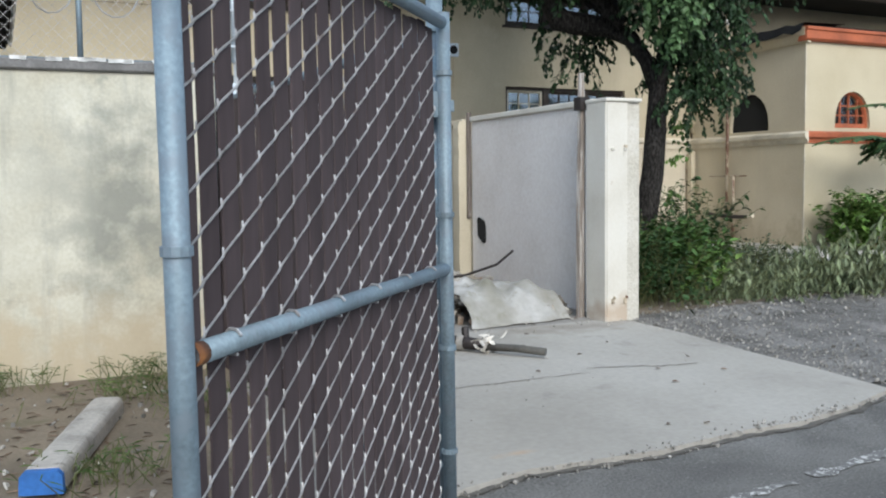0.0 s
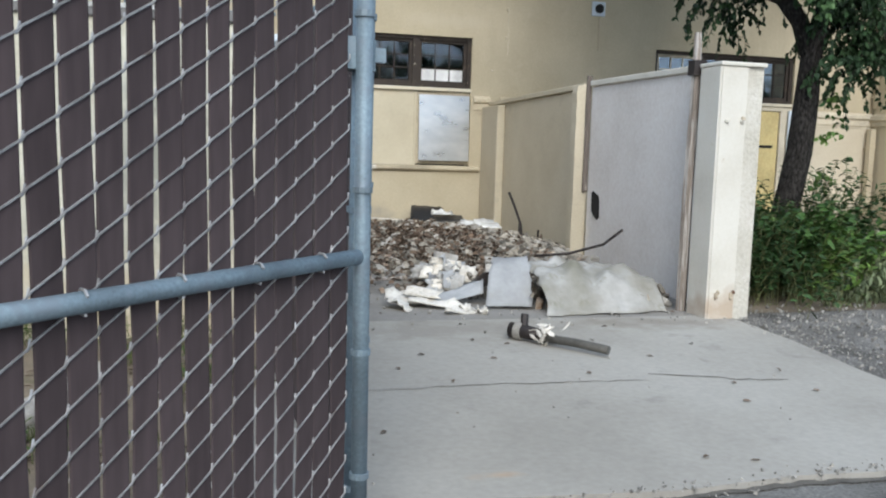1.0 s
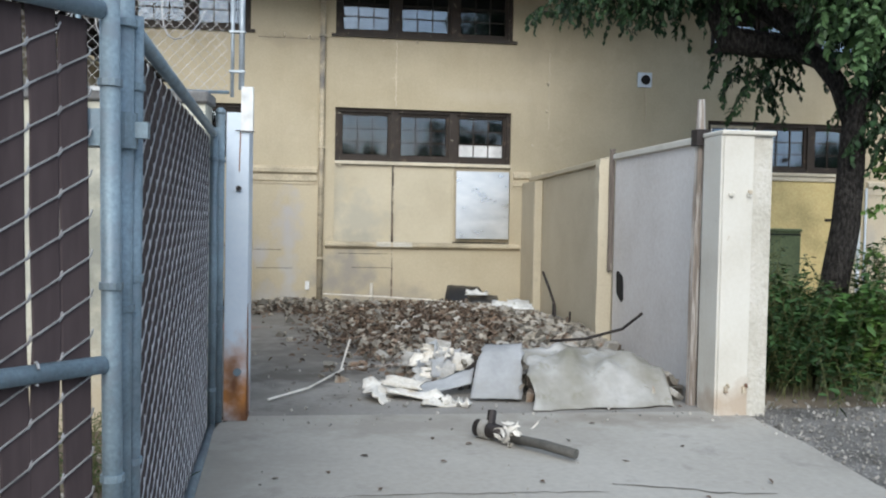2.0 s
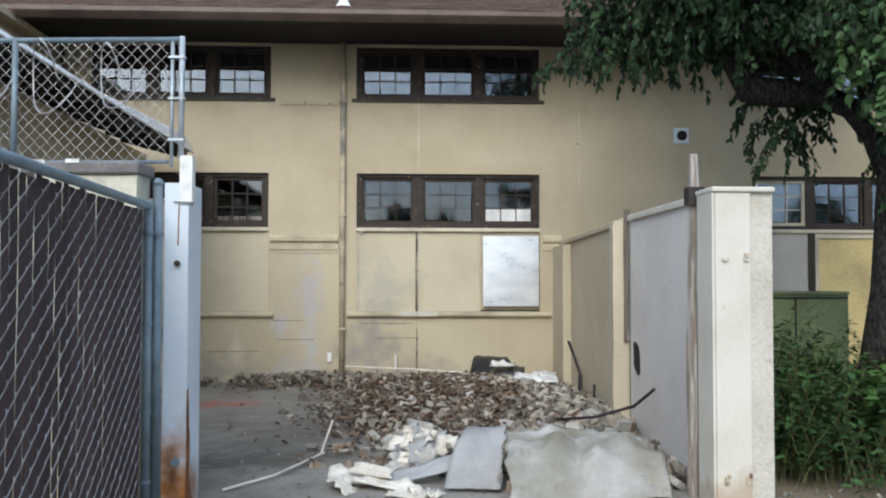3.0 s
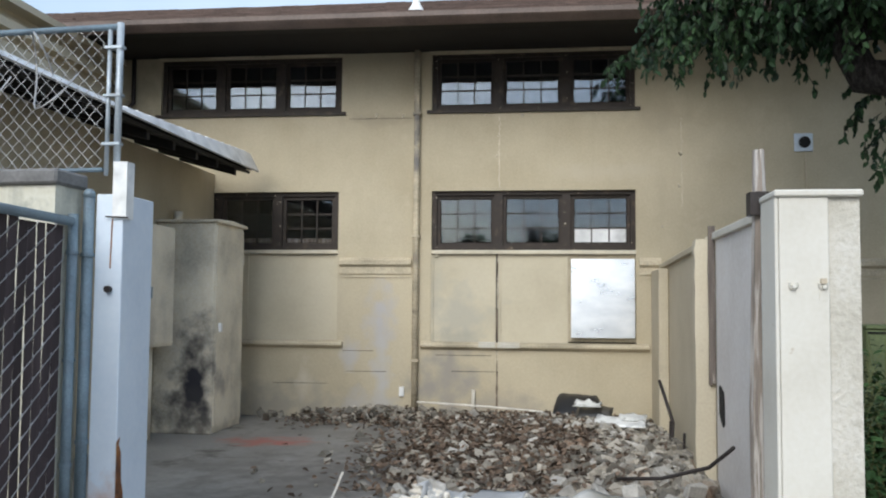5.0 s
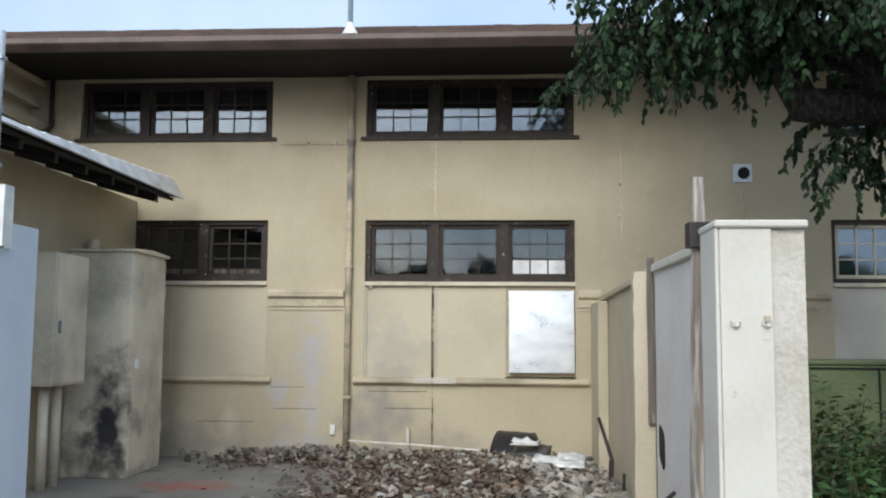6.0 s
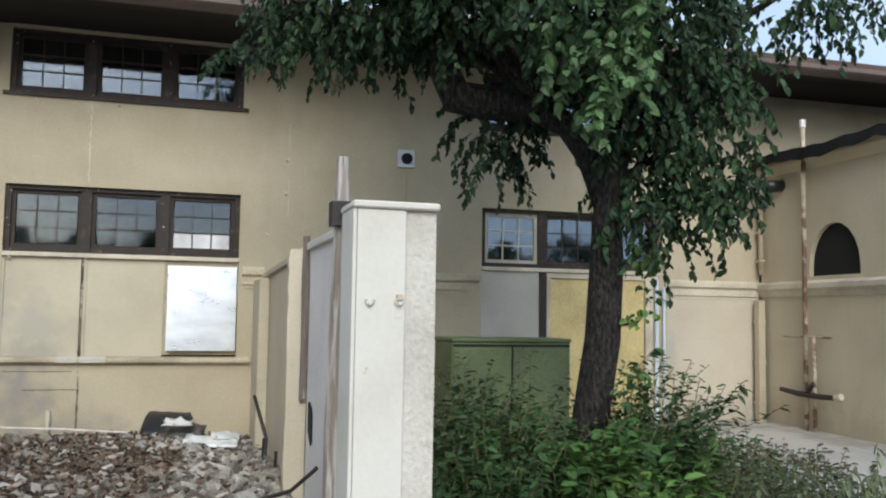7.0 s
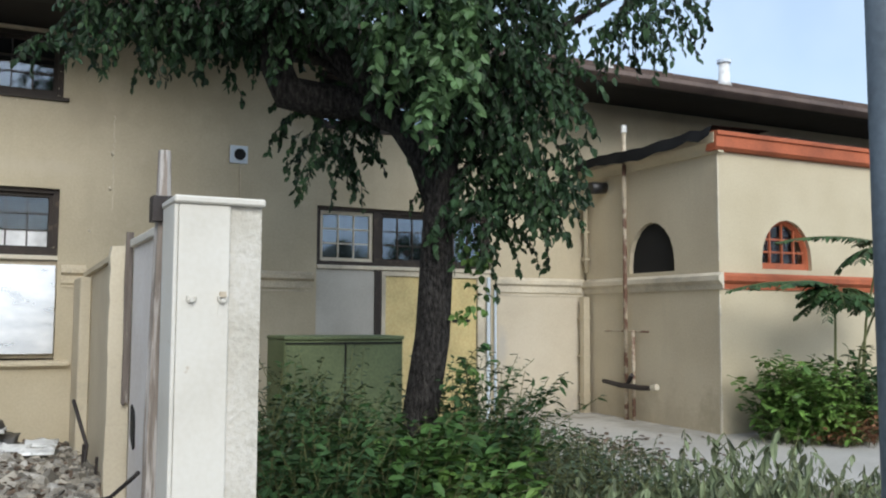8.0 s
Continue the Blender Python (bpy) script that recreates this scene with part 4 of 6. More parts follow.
# ---- slatted chain-link gate leaves ----
def gate_leaf(name, ax, ay, bx, by, z0, z1, label, lean_back, mid, near_r, columns, face, open_slats=0.0, rails_front=True):
    """A leaf between two uprights: tubes, slats in the mesh and the wire's front half. face: side of the wires along the leaf's normal."""
    length = math.hypot(bx - ax, by - ay)
    t = thing(name, ax, ay, z0, label, "gate", "gate leaves", rz=math.degrees(math.atan2(by - ay, bx - ax)))
    H = z1 - z0
    sh = lambda z: -lean_back * z
    part("upright", Shape().tube([(sh(0), 0, 0), (sh(H), 0, H)], near_r, 14), GALV, t, smooth=True)
    part("upright", Shape().tube([(length + sh(0), 0, 0), (length + sh(H), 0, H)], near_r, 14), GALV, t, smooth=True)
    for z in ((0.06, mid, H - 0.04) if mid else (0.06, H - 0.04)):
        part("rail", Shape().tube([(sh(z) + near_r, 0, z), (length + sh(z) - near_r, 0, z)], near_r * 0.92, 12), GALV, t, smooth=True)
    p = (length - 2 * near_r - 0.03) / columns
    h = 0.108
    off = -face * 0.03
    wires = Shape()
    for i in range(columns):
        xa = near_r + 0.015 + p * i
        for j in range(-1, int(H / h) + 1):
            za = 0.05 + j * h + (i % 2) * h / 2
            zb = za + h / 2
            if za < 0.02 or zb > H - 0.07:
                continue
            y = off + face * 0.007
            wires.tube([(xa + sh(za) - 0.006, y - face * 0.006, za - 0.014), (xa + sh(za) + 0.004, y, za + 0.004), (xa + p + sh(zb) - 0.006, y, zb - 0.006), (xa + p + sh(zb) + 0.004, y - face * 0.006, zb + 0.012)], 0.0029, 4, False)
    part("chain_link", wires, WIRE, t, "galvanised wire mesh")
    part("tension_bar", Shape().box(near_r + 0.004, near_r + 0.02, off - 0.004, off + 0.006, 0.05, H - 0.1), GALV, t)
    for i in range(columns):
        xa = near_r + 0.015 + p * i
        w = p * random.uniform(0.9, 0.99) * (1 - open_slats * max(0.0, 1 - 1.5 * i / columns) * random.uniform(0.45, 1.0))
        za, zb = 0.03, H - 0.055 - random.uniform(0, 0.02)
        s = Shape()
        c = xa + p / 2
        k = len(s.v)
        for n in range(8):
            z, d = za + (zb - za) * n / 7, random.gauss(0, 0.0042)
            for u, dep in ((-w / 2, 0.0), (-w / 2 + 0.006, 0.003), (w / 2 - 0.006, 0.003), (w / 2, 0.0), (w / 2 - 0.006, -0.003), (-w / 2 + 0.006, -0.003)):
                s.v.append((c + u + d + sh(z), off + dep, z))
        for a in range(0, 42, 6):
            for q in range(6):
                s.f.append((k + a + q, k + a + (q + 1) % 6, k + a + 6 + (q + 1) % 6, k + a + 6 + q))
        part("slat", s, SLAT, t)
    for z in (0.3, 0.72, 1.25, 1.8):
        if z < H:
            part("tie_band", Shape().tube([(length + sh(z), 0, z), (length + sh(z), 0, z + 0.02)], near_r + 0.006, 12), GALV, t)
            part("tie_band", Shape().tube([(sh(z), 0, z), (sh(z), 0, z + 0.02)], near_r + 0.006, 12), GALV, t)
    if mid:
        part("rusty_rail_end", Shape().tube([(sh(mid) + near_r, 0, mid), (sh(mid) + near_r + 0.045, 0, mid)], [near_r * 0.95, near_r * 0.94], 12), RUST, t, "rusty weld at the rail end", smooth=True)
        for i in range(6):
            x = length * (0.1 + 0.155 * i)
            part("wire_tie", Shape().tube([(x + 0.035 * math.cos(a) * 0.3, near_r * 1.1 * math.cos(a), mid + near_r * 1.1 * math.sin(a)) for a in (-2.0, -1.2, -0.4, 0.4, 1.2, 2.0, 2.6)], 0.004, 5), WIRE, t)
    return t


leaf_a = gate_leaf("slatted_gate", 0.18, 1.41, 1.455, 2.80, 0.04, 2.08, "chain-link gate with dark brown privacy slats and pipe frame", 0.015, 1.046, 0.027, 20, -1, 0.2)
leaf_b = gate_leaf("slatted_gate", 1.47, 2.93, 1.33, 6.25, 0.05, 2.06, "long chain-link gate leaf with dark brown privacy slats", 0.0, None, 0.026, 38, -1, 0.0)
post = thing("gate_hinge_post", 1.447, 2.88, 0.02, "thick galvanised hinge post with domed cap", "post")
part("tube", Shape().tube([(0, 0, 0), (0, 0, 2.22)], 0.033, 16), GALV, post, smooth=True)
part("cap", Shape().tube([(0, 0, 2.2), (0, 0, 2.23), (0, 0, 2.255)], [0.038, 0.038, 0.02], 16), GALV, post, smooth=True)
h = part("hinge_clamp", Shape().tube([(0, 0, 1.66), (0, 0, 1.76)], 0.045, 16).box(-0.09, -0.03, -0.1, 0.0, 1.66, 1.76), GALV, post)
part("bolt", Shape().box(0.03, 0.075, -0.02, 0.015, 1.69, 1.735), GALV, h)
for z in (0.25, 1.2, 2.0):
    part("band", Shape().tube([(0, 0, z), (0, 0, z + 0.02)], 0.042, 16), GALV, post)

# ---- partition wall and pier ----
z0 = level(5, 6.5) - 0.02
pier = thing("gate_pier", 4.865, 6.37, z0, "white boarded pier with weathered stucco side and cap", "pier")
part("core", Shape().box(0.0, 0.375, 0.02, 0.3, 0, 2.03), ROUGHCAST, pier, "rough grey stucco core")
part("front_board", Shape().box(-0.002, 0.226, 0.0, 0.018, 0.0, 2.03), WHITE, pier, "white painted board", bevel=0.003)
part("side_board", Shape().box(-0.022, -0.004, 0.003, 0.3, 0.0, 2.03), WHITE, pier, "white painted board", bevel=0.003)
part("cap", Shape().box(-0.026, 0.385, -0.018, 0.32, 2.032, 2.066), WHITE, pier, bevel=0.008)
for x in (0.058, 0.195):
    b = part("eye_bolt", Shape().tube([(x + 0.018 * math.cos(a), -0.012 - 0.006 * math.sin(a), 1.61 + 0.02 * math.sin(a)) for a in (-3.6, -2.8, -2.0, -1.2, -0.4, 0.4)], 0.007, 6).tube([(x, -0.03, 1.6), (x, 0.0, 1.6)], 0.009, 8), WHITE, pier, "painted-over eye bolt")
    if x > 0.1:
        part("plate", Shape().box(x - 0.016, x + 0.018, -0.004, -0.0005, 1.535, 1.585), WHITE, b)
        part("rusty_pin", Shape().box(x - 0.012, x + 0.016, -0.02, -0.004, 1.615, 1.64), RUST_PAINT, b, "rusty pin")
    part("hasp", Shape().box(x - 0.012, x + 0.012, -0.02, -0.001, 0.18, 0.225).tube([(x + 0.01, -0.03, 0.23), (x + 0.018, -0.005, 0.24)], 0.012, 6), RUST_PAINT, pier, "rusty hasp")
solid("partition_panel", Shape().box(5.08, 5.16, 6.86, 9.395, z0, 2.15), PANEL, "off-white flat partition panel along the yard", "panel", kind="structure")
solid("panel_cap", Shape().box(5.05, 5.19, 6.86, 9.395, 2.152, 2.212), WHITE, "white capping on the partition", "capping", kind="structure", bevel=0.008)
solid("slot", Shape().prism([(9.05, 0.72), (9.1, 0.69), (9.2, 0.74), (9.25, 0.78), (9.26, 0.98), (9.22, 1.0), (9.09, 0.96), (9.06, 0.9)], 5.07, 5.079), BLACK, "black slot hole in the panel", "slot")
solid("old_batten", Shape().prism([(5.022, 0.99), (5.04, 0.97), (5.05, 1.0), (5.076, 0.98), (5.078, 1.5), (5.074, 2.0), (5.078, 2.27), (5.05, 2.265), (5.026, 2.27), (5.02, 1.9), (5.026, 1.4)], 9.40, 9.437, "y"), DARKWOOD, "grey weathered timber batten", "batten", bevel=0.004)
post_shape, edge_rng = Shape(), random.Random(12)
left_side = [(4.92 + edge_rng.uniform(-0.004, 0.007), 0.1 + 0.11 * k) for k in range(19)]
post_shape.prism([(5.078, 0.1), (5.078, 2.17), (4.93, 2.16)] + left_side[::-1], 9.44, 9.58, "y")
solid("tan_post", post_shape, PALE_STUCCO, "flaking tan timber post in the partition", "post", kind="structure")
solid("wall_seam", Shape().box(5.062, 5.079, 9.585, 9.6, 0.3, 2.1), SEAM, "dark ragged seam between post and wall", "seam")
solid("partition_wall", Shape().prism([(9.602, z0), (9.602, 2.13), (FRONT - 0.001, 2.06), (FRONT - 0.001, z0)], 5.08, 5.22), PALE_STUCCO, "tan stucco low partition wall", "wall", kind="structure")
solid("wall_cap_tan", Shape().prism([(9.585, 2.134), (9.585, 2.196), (FRONT - 0.065, 2.124), (FRONT - 0.065, 2.064)], 5.045, 5.25), PALE_STUCCO, "tan capping on the partition wall", "capping", kind="structure", bevel=0.008)
solid("wall_pilaster", Shape().box(4.96, 5.077, 12.45, FRONT - 0.022, z0, 2.05), PALE_STUCCO, "tan stucco pilaster at the end of the partition", "pilaster", kind="structure", bevel=0.012)
for x, y, h in ((4.93, 11.25, 0.3), (4.99, 10.7, 0.26)):
    solid("rebar_stub", Shape().tube([(x, y, level(x, y)), (x + 0.01, y, level(x, y) + h)], 0.014, 7), IRON, "short rusty stub beside the partition wall", "stub")
stick = thing("timber_stake", 4.84, 6.76, z0, "split grey timber stake beside the pier", "stake")
part("stake", Shape().tube([(0.0, 0, 0), (0.0, 0.0, 1.0), (0.02, 0.01, 1.9), (0.02, 0.02, 2.33)], [0.045, 0.045, 0.04, 0.03], 6), OLDWOOD, stick)
part("strap", Shape().box(-0.04, 0.07, -0.06, 0.05, 1.98, 2.1), IRON, stick, "dark iron strap")

# ---- green utility cabinet ----
u = thing("utility_cabinet", 6.55, 10.4, level(7, 10), "olive green metal utility cabinet with two doors", "cabinet", rz=-1)
part("body", Shape().box(0, 1.18, 0, 0.6, 0, 1.25), GREEN, u, bevel=0.01)
part("lid", Shape().box(-0.006, 1.186, -0.022, 0.606, 1.25, 1.285), GREEN, u, bevel=0.006)
part("door_gap", Shape().box(0.583, 0.597, -0.012, -0.001, 0.08, 1.21), BLACK, u)
part("lid_gap", Shape().box(0.01, 1.17, -0.016, -0.001, 1.21, 1.225), BLACK, u)
for x in (0.015, 0.6):
    d = part("door", Shape().box(x, x + 0.565, -0.018, -0.001, 0.1, 1.19), GREEN, u, bevel=0.004)
    part("handle", Shape().box(x + 0.25, x + 0.33, -0.03, -0.019, 0.6, 0.64), GREEN, d)

# ---- steel pole near the walk ----
solid("steel_pole", Shape().tube([(5.72, 3.46, 0.02), (5.695, 3.455, 3.2)], 0.04, 16), POLE, "grey steel pole beside the walk, its backlit shade painted in", "pole", smooth=True)

stop = thing("wheel_stop", 0.19, 4.585, level(0, 4.6) - 0.01, "worn concrete wheel stop with blue painted end", "wheel stop", rz=72.7)
STOPC = material("worn_wheel_stop", (0.42, 0.39, 0.35), 0.95, scale=4, grain=40, bump=0.5, spots=(0.2, 0.19, 0.17), spot_scale=6)
BLUE = material("blue_paint", (0.03, 0.14, 0.42), 0.7, scale=4, grain=40, bump=0.2)
part("bar", Shape().prism([(-0.095, 0), (-0.09, 0.085), (-0.07, 0.11), (0.07, 0.11), (0.09, 0.085), (0.095, 0)], -0.67, 0.71, "x"), STOPC, stop, bevel=0.01)
part("painted_end", Shape().prism([(-0.096, 0), (-0.091, 0.085), (-0.07, 0.108), (0.07, 0.108), (0.091, 0.085), (0.096, 0)], -0.71, -0.671, "x"), BLUE, stop, "blue painted end")

# ---- plants ----
class Foliage:
    """Folded leaves, gathered as arrays into one mesh."""

    def __init__(self, seed):
        self.r = np.random.default_rng(seed)
        self.v, self.f, self.n = [], [], 0

    def leaf(self, base, along, up, length, width, fold=0.25):
        along = along / (np.linalg.norm(along) + 1e-9)
        side = np.cross(along, up)
        side /= np.linalg.norm(side) + 1e-9
        nrm = np.cross(side, along)
        p = [base]
        for t, w in ((0.28, 0.5), (0.68, 0.38)):
            p.append(base + along * length * t + side * width * w + nrm * width * fold * w)
        tip = base + along * length - nrm * length * 0.08
        p.append(tip)
        for t, w in ((0.68, 0.38), (0.28, 0.5)):
            p.append(base + along * length * t - side * width * w + nrm * width * fold * w)
        self.v.extend(p)
        k = self.n
        self.f += [(k, k + 1, k + 2, k + 3), (k, k + 3, k + 4, k + 5)]
        self.n += 6

    def spray(self, start, out, droop, count, step, length, width, hang=0.8, twigs=None):
        """A drooping twig with leaves on both sides."""
        p, d = np.array(start, float), np.array(out, float)
        d /= np.linalg.norm(d) + 1e-9
        path = [tuple(p)]
        for i in range(count):
            d = d + np.array((0, 0, -droop)) + self.r.normal(0, 0.12, 3)
            d /= np.linalg.norm(d)
            p = p + d * step
            path.append(tuple(p))
            w = self.r.normal(0, 1, 3)
            w[2] = -abs(w[2]) * hang - hang * 0.6
            up = self.r.normal(0, 0.6, 3) + np.array((0, -0.4, 0.6))
            s = self.r.uniform(0.65, 1.15)
            self.leaf(p, w, up, length * s, width * s)
        if twigs is not None:
            twigs.tube(path[::3] + [path[-1]], 0.0035, 3, False)

    def mesh(self, name, mat):
        me = bpy.data.meshes.new(name)
        me.from_pydata([tuple(q) for q in self.v], [], self.f)
        me.materials.append(mat)
        return me


tree = thing("street_tree", 7.1, 8.62, level(7, 8.6) - 0.03, "leafy tree with leaning dark trunk and a crooked limb", "tree")
T = lambda x, y, z: (x - 7.1, y - 8.62, z - level(7, 8.6) + 0.03)
trunk = Shape()
trunk.tube([T(7.0, 8.66, 0.1), T(7.04, 8.64, 0.35), T(7.1, 8.62, 0.9), T(7.175, 8.57, 1.5), T(7.18, 8.52, 2.05), T(7.17, 8.48, 2.5), T(7.26, 8.42, 3.1), T(7.4, 8.35, 3.9), T(7.5, 8.3, 4.9)], [0.21, 0.175, 0.14, 0.136, 0.128, 0.108, 0.09, 0.07, 0.04], 18)
part("trunk", trunk, BARK, tree, smooth=True)
part("limb", Shape().tube([T(7.2, 8.48, 2.4), T(7.03, 8.52, 2.87), T(6.93, 8.68, 3.14), T(6.75, 8.9, 3.31), T(6.42, 9.05, 3.35), T(6.16, 9.12, 3.4), T(6.07, 9.14, 3.6), T(6.08, 9.15, 4.2), T(6.2, 9.1, 5.2)], [0.095, 0.09, 0.1, 0.125, 0.14, 0.145, 0.13, 0.11, 0.05], 14), BARK, tree, "thick limb that bends sharply upwards", smooth=True)
for pts, r in (([(6.75, 8.6, 3.3), (6.2, 8.9, 3.9), (5.4, 9.4, 4.3), (4.8, 9.7, 4.1)], [0.09, 0.06, 0.035, 0.012]), ([(7.3, 8.4, 3.4), (7.9, 8.2, 3.8), (8.5, 7.8, 4.2)], [0.07, 0.04, 0.012]), ([(7.25, 8.45, 3.0), (7.7, 8.5, 3.3), (8.0, 8.45, 3.2)], [0.05, 0.03, 0.01]),
               ([(7.35, 8.38, 3.6), (6.9, 7.9, 4.0), (6.6, 7.5, 3.9)], [0.05, 0.035, 0.012]), ([(6.6, 8.65, 3.4), (6.4, 9.3, 3.8), (6.2, 9.9, 4.0)], [0.06, 0.04, 0.012]), ([(7.45, 8.32, 4.4), (7.2, 8.9, 5.0), (6.8, 9.2, 5.4)], [0.05, 0.03, 0.01])):
    part("branch", Shape().tube([T(*p) for p in pts], r, 8), BARK, tree, smooth=True)
crown, twigs = Foliage(5), Shape()
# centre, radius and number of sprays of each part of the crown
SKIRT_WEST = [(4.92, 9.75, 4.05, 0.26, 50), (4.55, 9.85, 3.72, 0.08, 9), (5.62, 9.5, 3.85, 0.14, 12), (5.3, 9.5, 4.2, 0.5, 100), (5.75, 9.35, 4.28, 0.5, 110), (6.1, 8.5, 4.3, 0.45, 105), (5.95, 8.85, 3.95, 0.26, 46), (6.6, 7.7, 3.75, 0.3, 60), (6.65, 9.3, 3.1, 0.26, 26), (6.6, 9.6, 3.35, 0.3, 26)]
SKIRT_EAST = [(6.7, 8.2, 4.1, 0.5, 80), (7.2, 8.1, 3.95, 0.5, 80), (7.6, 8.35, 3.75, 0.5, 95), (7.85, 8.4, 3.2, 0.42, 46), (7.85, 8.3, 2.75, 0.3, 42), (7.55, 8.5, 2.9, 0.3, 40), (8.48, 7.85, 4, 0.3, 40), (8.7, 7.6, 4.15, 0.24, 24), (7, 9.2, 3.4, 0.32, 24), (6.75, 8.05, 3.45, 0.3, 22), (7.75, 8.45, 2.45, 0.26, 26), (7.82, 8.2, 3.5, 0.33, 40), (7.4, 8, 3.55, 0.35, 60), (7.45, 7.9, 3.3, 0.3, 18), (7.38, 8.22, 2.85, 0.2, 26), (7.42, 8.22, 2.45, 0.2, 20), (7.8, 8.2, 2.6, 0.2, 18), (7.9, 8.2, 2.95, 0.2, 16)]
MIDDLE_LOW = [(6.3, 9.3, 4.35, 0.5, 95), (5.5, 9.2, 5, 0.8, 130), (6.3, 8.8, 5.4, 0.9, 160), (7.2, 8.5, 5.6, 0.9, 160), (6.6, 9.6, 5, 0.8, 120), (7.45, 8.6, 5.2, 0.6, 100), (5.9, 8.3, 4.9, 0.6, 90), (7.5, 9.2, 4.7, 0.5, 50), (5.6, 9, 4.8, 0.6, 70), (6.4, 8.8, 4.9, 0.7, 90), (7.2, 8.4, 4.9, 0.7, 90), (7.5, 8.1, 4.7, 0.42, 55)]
# High front clumps and the top are out of view, added to cast shade.
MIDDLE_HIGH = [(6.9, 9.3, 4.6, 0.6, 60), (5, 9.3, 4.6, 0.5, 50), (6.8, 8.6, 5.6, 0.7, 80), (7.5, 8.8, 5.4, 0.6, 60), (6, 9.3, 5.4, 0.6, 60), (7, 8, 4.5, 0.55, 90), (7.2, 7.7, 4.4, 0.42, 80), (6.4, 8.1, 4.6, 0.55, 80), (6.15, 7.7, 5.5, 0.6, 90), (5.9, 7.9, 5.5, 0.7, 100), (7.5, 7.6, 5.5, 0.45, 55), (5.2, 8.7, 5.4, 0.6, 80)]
UNSEEN_TOP = [(7.2, 8.4, 6.6, 1.2, 110), (6.2, 9, 6.4, 1.1, 100), (7.4, 8.9, 6.3, 0.9, 80), (6.8, 9.6, 6.3, 1.1, 90), (6.6, 8.2, 6.2, 1, 90), (7, 8.8, 7.6, 1.1, 100), (6.3, 9.3, 7.3, 0.9, 70), (7.6, 8.5, 7.4, 0.9, 70), (6.9, 8.8, 8.3, 0.7, 50)]
for cx, cy, cz, rad, count in SKIRT_WEST + SKIRT_EAST + MIDDLE_LOW + MIDDLE_HIGH + UNSEEN_TOP:
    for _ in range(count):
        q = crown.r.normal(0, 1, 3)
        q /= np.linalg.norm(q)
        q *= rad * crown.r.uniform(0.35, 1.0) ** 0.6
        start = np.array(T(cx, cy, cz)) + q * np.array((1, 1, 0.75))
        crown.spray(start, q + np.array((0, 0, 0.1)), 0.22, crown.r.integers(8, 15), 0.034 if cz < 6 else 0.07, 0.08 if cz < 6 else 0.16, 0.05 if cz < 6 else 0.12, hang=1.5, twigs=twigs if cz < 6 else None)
part("crown", crown.mesh("crown", LEAF), LEAF, tree, "dense drooping green leaves, with unseen shading clumps above")
part("twig_mass", twigs, BARK, tree)["kind"] = "stuff"
shoots = Foliage(8)
for z in (1.2, 1.75, 2.1):
    for _ in range(5):
        shoots.spray(np.array(T(7.32, 8.46, z)) + shoots.r.normal(0, 0.06, 3), (0.5, -0.3, 0.3), 0.2, 6, 0.03, 0.075, 0.05)
part("shoot_growth", shoots.mesh("shoot_growth", WEED), WEED, tree, "bright green shoots on the trunk")["kind"] = "stuff"
YOUNG = material("young_leaf", (0.085, 0.155, 0.06), 0.5, scale=2, grain=10, bump=0, island=0.35, spec=0.3)
young = Foliage(9)
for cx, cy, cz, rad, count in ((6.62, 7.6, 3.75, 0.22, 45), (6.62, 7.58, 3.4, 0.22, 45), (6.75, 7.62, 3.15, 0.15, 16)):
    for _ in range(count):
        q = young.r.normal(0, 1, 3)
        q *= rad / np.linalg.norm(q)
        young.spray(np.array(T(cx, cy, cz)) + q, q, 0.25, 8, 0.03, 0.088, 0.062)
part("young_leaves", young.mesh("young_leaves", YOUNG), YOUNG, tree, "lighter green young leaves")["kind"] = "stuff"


def bush(name, rows, mat, label, seed, leaf=(0.07, 0.035), lean=0.25, droop=0.02, category="weeds", every=0.035):
    """Upright leafy stems: rows of centre x, y, spread in x and y, height, stems."""
    f, stems = Foliage(seed), Shape()
    x0, y0 = rows[0][0], rows[0][1]
    t = thing(name, x0, y0, level(x0, y0), label, category, kind="stuff")
    for cx, cy, sx, sy, h, count in rows:
        for _ in range(count):
            x, y = f.r.normal(cx, sx), f.r.normal(cy, sy)
            if cx > 5 and x < 5.36 and y < 9.8:
                x = 5.4 + abs(f.r.normal(0, 0.1))
            hh = h * f.r.uniform(0.55, 1.15) * math.exp(-0.25 * (((x - cx) / sx) ** 2 + ((y - cy) / sy) ** 2) / 2)
            p = np.array((x - x0, y - y0, level(x, y) - level(x0, y0)))
            d = np.array((f.r.normal(0, lean), f.r.normal(0, lean), 1.0))
            d /= np.linalg.norm(d)
            path, n = [tuple(p)], max(3, int(hh / every))
            for i in range(n):
                d = d + f.r.normal(0, 0.06, 3) - np.array((0, 0, droop))
                d /= np.linalg.norm(d)
                p = p + d * every
                if cy < 13 and cx > 5:
                    p[0] = max(p[0], 5.34 - x0)
                if i > n * 0.15:
                    w = f.r.normal(0, 1, 3)
                    w[2] = f.r.uniform(-0.5, 0.5)
                    s = f.r.uniform(0.6, 1.2)
                    if mat is WILT:
                        w[2] -= 2.2
                    f.leaf(p, w, np.array((0, 0, 1.0)) + f.r.normal(0, 0.3, 3), leaf[0] * s, leaf[1] * s, 0.2)
                if i % 4 == 0:
                    path.append(tuple(p))
            path.append(tuple(p))
            stems.tube(path, 0.003, 3, False)
    part("leaves", f.mesh("leaves", mat), mat, t)
    part("stems", stems, STEM, t)
    return t


